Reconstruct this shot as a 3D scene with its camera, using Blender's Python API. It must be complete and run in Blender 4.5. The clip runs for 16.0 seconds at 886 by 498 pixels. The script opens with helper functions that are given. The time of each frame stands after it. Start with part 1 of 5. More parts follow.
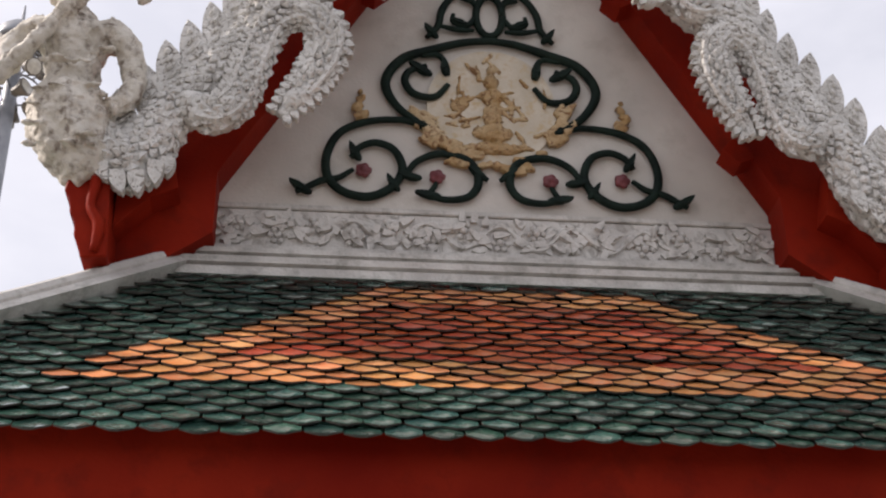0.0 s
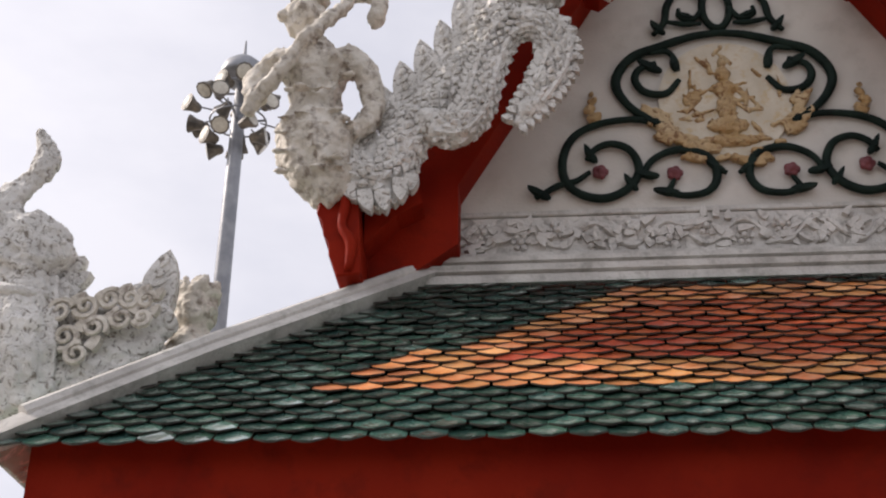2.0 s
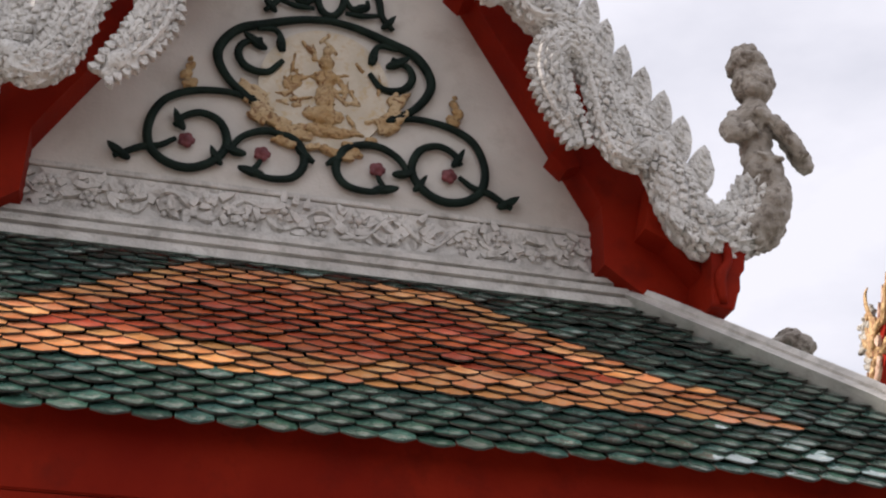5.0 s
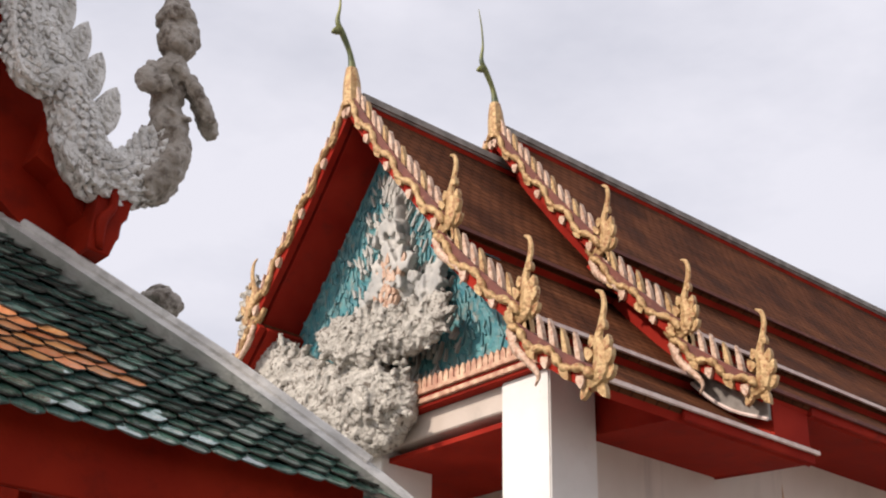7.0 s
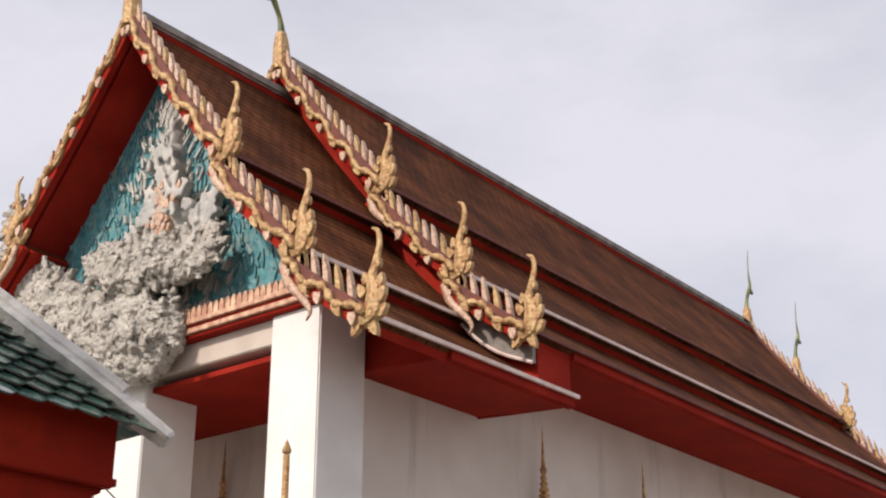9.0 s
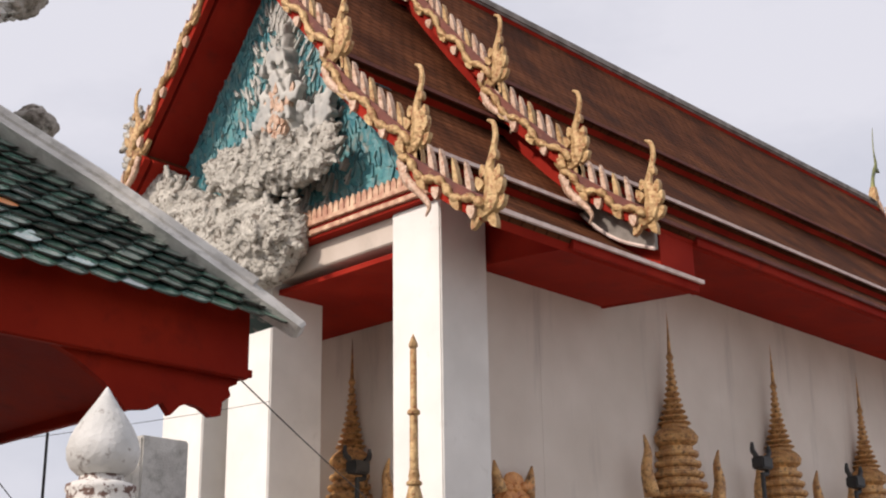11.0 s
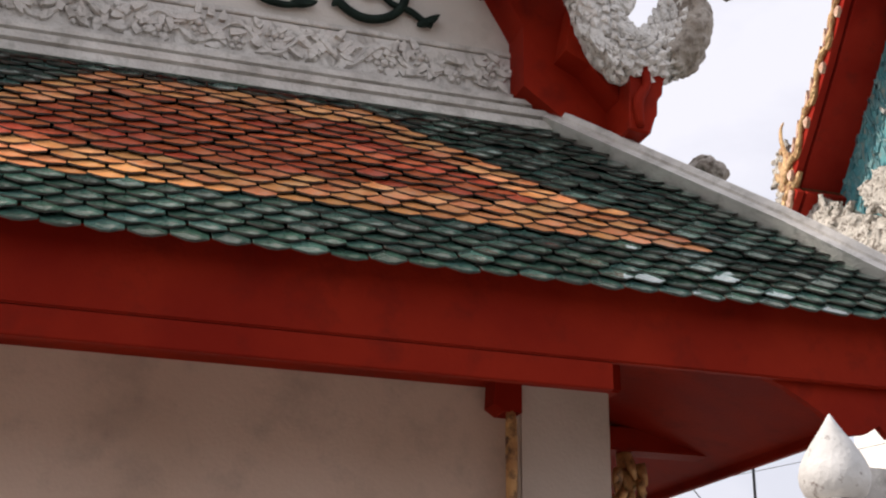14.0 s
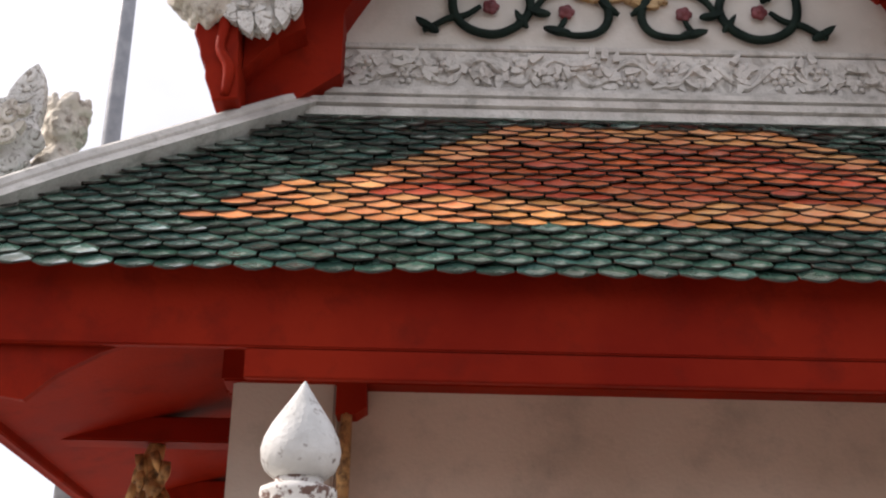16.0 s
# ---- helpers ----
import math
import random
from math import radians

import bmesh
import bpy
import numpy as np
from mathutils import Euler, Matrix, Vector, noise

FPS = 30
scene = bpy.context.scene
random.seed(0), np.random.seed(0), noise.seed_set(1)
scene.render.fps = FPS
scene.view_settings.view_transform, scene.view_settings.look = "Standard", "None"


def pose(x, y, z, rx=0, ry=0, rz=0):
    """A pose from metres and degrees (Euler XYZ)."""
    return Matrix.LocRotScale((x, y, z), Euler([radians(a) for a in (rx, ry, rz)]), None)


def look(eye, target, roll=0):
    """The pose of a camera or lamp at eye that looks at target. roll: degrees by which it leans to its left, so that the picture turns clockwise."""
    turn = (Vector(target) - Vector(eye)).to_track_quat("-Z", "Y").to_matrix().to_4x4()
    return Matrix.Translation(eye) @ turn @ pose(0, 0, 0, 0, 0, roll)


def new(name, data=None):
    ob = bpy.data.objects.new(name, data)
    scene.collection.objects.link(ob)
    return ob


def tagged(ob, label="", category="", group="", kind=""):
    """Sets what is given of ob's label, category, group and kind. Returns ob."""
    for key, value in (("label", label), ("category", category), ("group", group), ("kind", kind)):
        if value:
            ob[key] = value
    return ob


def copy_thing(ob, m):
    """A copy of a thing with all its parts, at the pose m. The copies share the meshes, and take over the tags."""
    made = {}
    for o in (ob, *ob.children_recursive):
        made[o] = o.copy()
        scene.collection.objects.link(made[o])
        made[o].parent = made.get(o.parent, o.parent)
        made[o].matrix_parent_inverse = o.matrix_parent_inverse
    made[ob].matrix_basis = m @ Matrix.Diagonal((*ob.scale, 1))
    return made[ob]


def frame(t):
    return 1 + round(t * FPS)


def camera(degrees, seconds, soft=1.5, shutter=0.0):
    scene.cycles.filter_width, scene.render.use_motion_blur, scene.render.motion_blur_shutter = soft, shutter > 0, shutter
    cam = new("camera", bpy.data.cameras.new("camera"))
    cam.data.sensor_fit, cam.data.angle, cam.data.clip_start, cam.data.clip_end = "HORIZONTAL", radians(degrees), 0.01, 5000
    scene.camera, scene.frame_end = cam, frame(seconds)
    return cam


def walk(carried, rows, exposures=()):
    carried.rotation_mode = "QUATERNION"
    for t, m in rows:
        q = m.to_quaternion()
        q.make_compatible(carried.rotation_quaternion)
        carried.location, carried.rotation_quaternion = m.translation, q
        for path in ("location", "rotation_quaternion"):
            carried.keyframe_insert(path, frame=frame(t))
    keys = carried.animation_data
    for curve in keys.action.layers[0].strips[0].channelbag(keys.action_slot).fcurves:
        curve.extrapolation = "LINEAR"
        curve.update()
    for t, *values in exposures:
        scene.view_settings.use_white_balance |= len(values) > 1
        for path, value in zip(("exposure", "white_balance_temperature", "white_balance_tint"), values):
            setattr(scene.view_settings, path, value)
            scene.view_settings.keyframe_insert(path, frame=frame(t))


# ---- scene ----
cam = camera(36.68, 16.0, 2.1)
PATH = [
    (0.0, pose(0.065, 0.022, 1.564, 118.33, 0.44, -5.46)),
    (0.5, pose(-0.020, 0.029, 1.560, 118.25, 0.61, -4.76)),
    (1.0, pose(-0.035, 0.001, 1.545, 118.85, 0.48, -2.03)),
    (1.5, pose(-0.039, -0.032, 1.532, 119.11, -0.22, 1.50)),
    (2.0, pose(-0.052, -0.031, 1.525, 118.57, -0.61, 4.59)),
    (2.5, pose(-0.037, -0.016, 1.521, 118.42, -0.78, 6.96)),
    (3.0, pose(-0.035, -0.004, 1.508, 118.25, -1.26, 8.41)),
    (3.2, pose(-0.033, -0.003, 1.503, 118.53, -1.39, 8.36)),
    (5.3, pose(0.196, 0.060, 1.661, 116.81, -0.95, -19.27)),
    (5.5, pose(0.207, 0.047, 1.665, 116.33, -1.08, -22.69)),
    (6.0, pose(0.231, 0.029, 1.680, 116.16, -0.30, -29.28)),
    (6.5, pose(0.257, 0.012, 1.684, 115.31, -0.67, -35.64)),
    (7.0, pose(0.276, 0.001, 1.682, 115.44, -0.92, -41.66)),
    (7.5, pose(0.311, 0.013, 1.693, 114.71, -0.92, -46.21)),
    (8.0, pose(0.341, 0.033, 1.716, 114.04, -1.01, -49.90)),
    (8.2, pose(0.348, 0.039, 1.720, 113.96, -0.50, -50.83)),
    (10.3, pose(0.382, 0.072, 1.663, 109.67, 0.41, -49.63)),
    (10.5, pose(0.386, 0.089, 1.656, 109.04, 0.58, -48.61)),
    (11.0, pose(0.400, 0.121, 1.667, 108.50, 0.82, -45.98)),
    (11.5, pose(0.364, 0.093, 1.655, 109.25, 1.15, -41.69)),
    (12.0, pose(0.328, 0.062, 1.647, 109.38, 1.20, -36.96)),
    (12.5, pose(0.284, 0.038, 1.640, 109.12, 1.08, -32.26)),
    (13.0, pose(0.259, 0.044, 1.627, 109.28, 0.49, -26.69)),
    (13.5, pose(0.236, 0.068, 1.621, 109.74, -0.33, -21.87)),
    (14.0, pose(0.200, 0.092, 1.608, 110.15, -0.65, -17.50)),
    (14.5, pose(0.149, 0.131, 1.613, 110.31, 0.11, -12.03)),
    (15.0, pose(0.125, 0.093, 1.573, 111.44, -0.12, -7.42)),
    (15.5, pose(0.095, 0.066, 1.569, 111.52, -0.58, -3.18)),
    (16.0, pose(0.050, 0.058, 1.563, 111.56, -1.25, -0.30)),
]
EXPOSURES = [(0.0, 0.22), (1.0, 0.28), (1.7, 0.18), (2.5, 0.02), (3.2, 0.0), (5.5, 0.30), (6.2, 0.20), (7.3, 0.07), (8.2, 0.02), (10.3, -0.03), (11.5, -0.04), (12.5, -0.03), (13.2, 0.04), (14.0, 0.26), (14.5, 0.42), (15.0, 0.55), (16.0, 0.44)]
walk(cam, PATH, [(t, stops, 6700, 17) for t, stops in EXPOSURES])

# ---- world, sun and exposure ----
SUN_DIR = Vector((-0.80, 0.16, 0.62)).normalized()      # towards the sun
world = bpy.data.worlds.new("sky")
scene.world = world
world.use_nodes = True
wn = world.node_tree
wn.nodes.clear()


def link(tree, a, b):
    tree.links.new(a, b)


w_out = wn.nodes.new("ShaderNodeOutputWorld")
w_bg = wn.nodes.new("ShaderNodeBackground")
w_sky = wn.nodes.new("ShaderNodeTexSky")
w_sky.sky_type, w_sky.sun_disc = "NISHITA", False
w_sky.sun_elevation = math.asin(SUN_DIR.z)
w_sky.sun_rotation = math.atan2(SUN_DIR.x, SUN_DIR.y)
w_sky.air_density, w_sky.dust_density = 1.0, 2.5
w_gain = wn.nodes.new("ShaderNodeVectorMath")
w_gain.operation = "SCALE"
w_gain.inputs[3].default_value = 0.10
w_tc = wn.nodes.new("ShaderNodeTexCoord")
w_map = wn.nodes.new("ShaderNodeMapping")
w_map.inputs["Scale"].default_value = (1.0, 1.0, 2.2)
w_noise = wn.nodes.new("ShaderNodeTexNoise")
w_noise.inputs["Scale"].default_value = 2.6
w_noise.inputs["Detail"].default_value = 6
w_noise.inputs["Roughness"].default_value = 0.55
w_ramp = wn.nodes.new("ShaderNodeValToRGB")
w_ramp.color_ramp.elements[0].position, w_ramp.color_ramp.elements[0].color = 0.36, (0.74, 0.74, 0.74, 1)
w_ramp.color_ramp.elements[1].position, w_ramp.color_ramp.elements[1].color = 0.56, (0.97, 0.97, 0.97, 1)
w_mix = wn.nodes.new("ShaderNodeMixRGB")
w_mix.inputs[2].default_value = (0.765, 0.805, 0.875, 1)
link(wn, w_sky.outputs[0], w_gain.inputs[0])
link(wn, w_tc.outputs["Generated"], w_map.inputs[0])
link(wn, w_map.outputs[0], w_noise.inputs["Vector"])
link(wn, w_noise.outputs["Fac"], w_ramp.inputs[0])
link(wn, w_ramp.outputs[0], w_mix.inputs[0])
link(wn, w_gain.outputs[0], w_mix.inputs[1])
w_dot = wn.nodes.new("ShaderNodeVectorMath")
w_dot.operation = "DOT_PRODUCT"
w_dot.inputs[1].default_value = SUN_DIR
w_pos = wn.nodes.new("ShaderNodeMath")
w_pos.operation = "MAXIMUM"
w_pos.inputs[1].default_value = 0.0
w_pow = wn.nodes.new("ShaderNodeMath")
w_pow.operation = "POWER"
w_pow.inputs[1].default_value = 6.0
w_haze = wn.nodes.new("ShaderNodeMixRGB")
w_haze.blend_type = "ADD"
w_haze.inputs[2].default_value = (0.80, 0.77, 0.71, 1)
link(wn, w_tc.outputs["Generated"], w_dot.inputs[0])
link(wn, w_dot.outputs["Value"], w_pos.inputs[0])
link(wn, w_pos.outputs[0], w_pow.inputs[0])
link(wn, w_pow.outputs[0], w_haze.inputs[0])
link(wn, w_mix.outputs[0], w_haze.inputs[1])
link(wn, w_haze.outputs[0], w_bg.inputs[0])
link(wn, w_bg.outputs[0], w_out.inputs[0])
w_bg.inputs[1].default_value = 1.0

sun = new("sun", bpy.data.lights.new("sun", "SUN"))
sun.data.energy, sun.data.angle, sun.data.color = 3.4, radians(1.5), (1.0, 0.93, 0.83)
sun.matrix_world = look(SUN_DIR * 60, (0, 0, 0))
tagged(sun, kind="structure")
scene.view_settings.exposure = 0.0


# ---- materials ----
def material(name, c1, c2, rough=0.7, scale=6.0, metal=0.0, bump=0.2, fine=60.0, stain=None, stain_at=(0.55, 0.72),
             per_object=0.0, bump_dist=0.01, coat=0.0, coat_ior=1.5, spec=0.5, island=False, streak=1.0):
    """Two tones by a coarse noise, fine grain in the bump, dark stains with a shape of their own."""
    m = bpy.data.materials.new(name)
    m.use_nodes = True
    t = m.node_tree
    b = t.nodes["Principled BSDF"]
    tc = t.nodes.new("ShaderNodeTexCoord")
    n1 = t.nodes.new("ShaderNodeTexNoise")
    n1.inputs["Scale"].default_value, n1.inputs["Detail"].default_value = scale, 5
    link(t, tc.outputs["Object"], n1.inputs["Vector"])
    r1 = t.nodes.new("ShaderNodeValToRGB")
    r1.color_ramp.elements[0].position, r1.color_ramp.elements[0].color = 0.35, (*c1, 1)
    r1.color_ramp.elements[1].position, r1.color_ramp.elements[1].color = 0.68, (*c2, 1)
    link(t, n1.outputs["Fac"], r1.inputs[0])
    colour = r1.outputs[0]
    if stain:
        n3 = t.nodes.new("ShaderNodeTexNoise")
        n3.inputs["Scale"].default_value, n3.inputs["Detail"].default_value = scale * 2.3, 8
        n3.inputs["Roughness"].default_value = 0.65
        mp = t.nodes.new("ShaderNodeMapping")
        mp.inputs["Scale"].default_value = (1, 1, streak)
        link(t, tc.outputs["Object"], mp.inputs["Vector"])
        link(t, mp.outputs[0], n3.inputs["Vector"])
        r3 = t.nodes.new("ShaderNodeValToRGB")
        r3.color_ramp.elements[0].position, r3.color_ramp.elements[0].color = stain_at[0], (0, 0, 0, 1)
        r3.color_ramp.elements[1].position, r3.color_ramp.elements[1].color = stain_at[1], (1, 1, 1, 1)
        link(t, n3.outputs["Fac"], r3.inputs[0])
        mx = t.nodes.new("ShaderNodeMixRGB")
        mx.inputs[2].default_value = (*stain, 1)
        link(t, r3.outputs[0], mx.inputs[0])
        link(t, colour, mx.inputs[1])
        colour = mx.outputs[0]
    if per_object:
        oi = t.nodes.new("ShaderNodeNewGeometry" if island else "ShaderNodeObjectInfo")
        pick = oi.outputs["Random Per Island" if island else "Random"]
        mr = t.nodes.new("ShaderNodeMapRange")
        mr.inputs["To Min"].default_value, mr.inputs["To Max"].default_value = 1 - per_object, 1 + per_object
        link(t, pick, mr.inputs["Value"])
        hs = t.nodes.new("ShaderNodeHueSaturation")
        link(t, mr.outputs[0], hs.inputs["Value"])
        mh = t.nodes.new("ShaderNodeMapRange")
        mh.inputs["To Min"].default_value, mh.inputs["To Max"].default_value = 0.5 - per_object * 0.05, 0.5 + per_object * 0.05
        wn2 = t.nodes.new("ShaderNodeTexWhiteNoise")
        wn2.noise_dimensions = "1D"
        link(t, pick, wn2.inputs["W"])
        link(t, wn2.outputs["Value"], mh.inputs["Value"])
        link(t, mh.outputs[0], hs.inputs["Hue"])
        link(t, colour, hs.inputs["Color"])
        colour = hs.outputs[0]
    link(t, colour, b.inputs["Base Color"])
    n2 = t.nodes.new("ShaderNodeTexNoise")
    n2.inputs["Scale"].default_value, n2.inputs["Detail"].default_value = fine, 4
    link(t, tc.outputs["Object"], n2.inputs["Vector"])
    bp = t.nodes.new("ShaderNodeBump")
    bp.inputs["Strength"].default_value, bp.inputs["Distance"].default_value = bump, bump_dist
    link(t, n2.outputs["Fac"], bp.inputs["Height"])
    link(t, bp.outputs[0], b.inputs["Normal"])
    rr = t.nodes.new("ShaderNodeMapRange")
    rr.inputs["To Min"].default_value, rr.inputs["To Max"].default_value = max(rough - 0.12, 0.02), min(rough + 0.12, 1)
    link(t, n1.outputs["Fac"], rr.inputs["Value"])
    link(t, rr.outputs[0], b.inputs["Roughness"])
    b.inputs["Metallic"].default_value = metal
    b.inputs["Coat Weight"].default_value = coat
    b.inputs["Coat IOR"].default_value = coat_ior
    b.inputs["Specular IOR Level"].default_value = spec
    return m


def carved(name, c1, c2, pit, scale=26.0, depth=0.03, rough=0.8, at=(0.36, 0.47)):
    """Carved or crusted stucco: a warped relief with the pit colour in its low parts."""
    m = material(name, c1, c2, rough, 5.0, bump=0.3, fine=90, stain=[(a + b) / 2 for a, b in zip(c1, pit)], stain_at=(0.58, 0.78))
    t = m.node_tree
    b = t.nodes["Principled BSDF"]
    tc = [n for n in t.nodes if n.type == "TEX_COORD"][0]
    old = b.inputs["Base Color"].links[0].from_socket
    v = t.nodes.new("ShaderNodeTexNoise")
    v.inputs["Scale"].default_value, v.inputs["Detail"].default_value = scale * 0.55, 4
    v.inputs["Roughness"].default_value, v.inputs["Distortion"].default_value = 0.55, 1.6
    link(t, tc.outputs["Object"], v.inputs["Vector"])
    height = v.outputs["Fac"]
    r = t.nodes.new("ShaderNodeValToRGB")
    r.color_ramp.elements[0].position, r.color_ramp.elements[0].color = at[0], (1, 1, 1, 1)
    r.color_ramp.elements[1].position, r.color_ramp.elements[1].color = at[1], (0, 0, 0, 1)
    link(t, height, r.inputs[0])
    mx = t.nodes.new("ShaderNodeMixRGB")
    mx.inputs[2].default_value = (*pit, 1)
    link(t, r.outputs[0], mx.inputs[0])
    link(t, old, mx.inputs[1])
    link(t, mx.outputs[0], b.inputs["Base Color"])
    bp = t.nodes.new("ShaderNodeBump")
    bp.inputs["Strength"].default_value, bp.inputs["Distance"].default_value = 1.0, depth
    link(t, height, bp.inputs["Height"])
    fine = b.inputs["Normal"].links[0].from_node
    link(t, fine.outputs[0], bp.inputs["Normal"])
    link(t, bp.outputs[0], b.inputs["Normal"])
    return m


def coursed(name, c1, c2, line, pitch=0.16):
    """A far tiled roof: courses that run along x, joints across them, patches of age."""
    m = material(name, c1, c2, 0.75, 1.1, bump=0.3, fine=30, stain=line, stain_at=(0.50, 0.75), spec=0.03)
    t = m.node_tree
    b = t.nodes["Principled BSDF"]
    tc = [n for n in t.nodes if n.type == "TEX_COORD"][0]
    sep = t.nodes.new("ShaderNodeSeparateXYZ")
    link(t, tc.outputs["Object"], sep.inputs[0])
    comb = t.nodes.new("ShaderNodeCombineXYZ")
    link(t, sep.outputs["X"], comb.inputs["X"])
    link(t, sep.outputs["Z"], comb.inputs["Y"])
    br = t.nodes.new("ShaderNodeTexBrick")
    br.inputs["Scale"].default_value = 1.0
    br.inputs["Brick Width"].default_value, br.inputs["Row Height"].default_value = pitch * 1.2, pitch * 0.8
    br.inputs["Mortar Size"].default_value, br.inputs["Mortar Smooth"].default_value = 0.018, 0.6
    br.inputs["Color1"].default_value, br.inputs["Color2"].default_value = (0.8, 0.8, 0.8, 1), (1, 1, 1, 1)
    br.inputs["Mortar"].default_value = (0.45, 0.42, 0.4, 1)
    link(t, comb.outputs[0], br.inputs["Vector"])
    old = b.inputs["Base Color"].links[0].from_socket
    mul = t.nodes.new("ShaderNodeMixRGB")
    mul.blend_type = "MULTIPLY"
    mul.inputs[0].default_value = 1.0
    link(t, old, mul.inputs[1])
    link(t, br.outputs["Color"], mul.inputs[2])
    link(t, mul.outputs[0], b.inputs["Base Color"])
    bp = t.nodes.new("ShaderNodeBump")
    bp.inputs["Strength"].default_value, bp.inputs["Distance"].default_value = 0.7, 0.02
    link(t, br.outputs["Color"], bp.inputs["Height"])
    link(t, bp.outputs[0], b.inputs["Normal"])
    return m


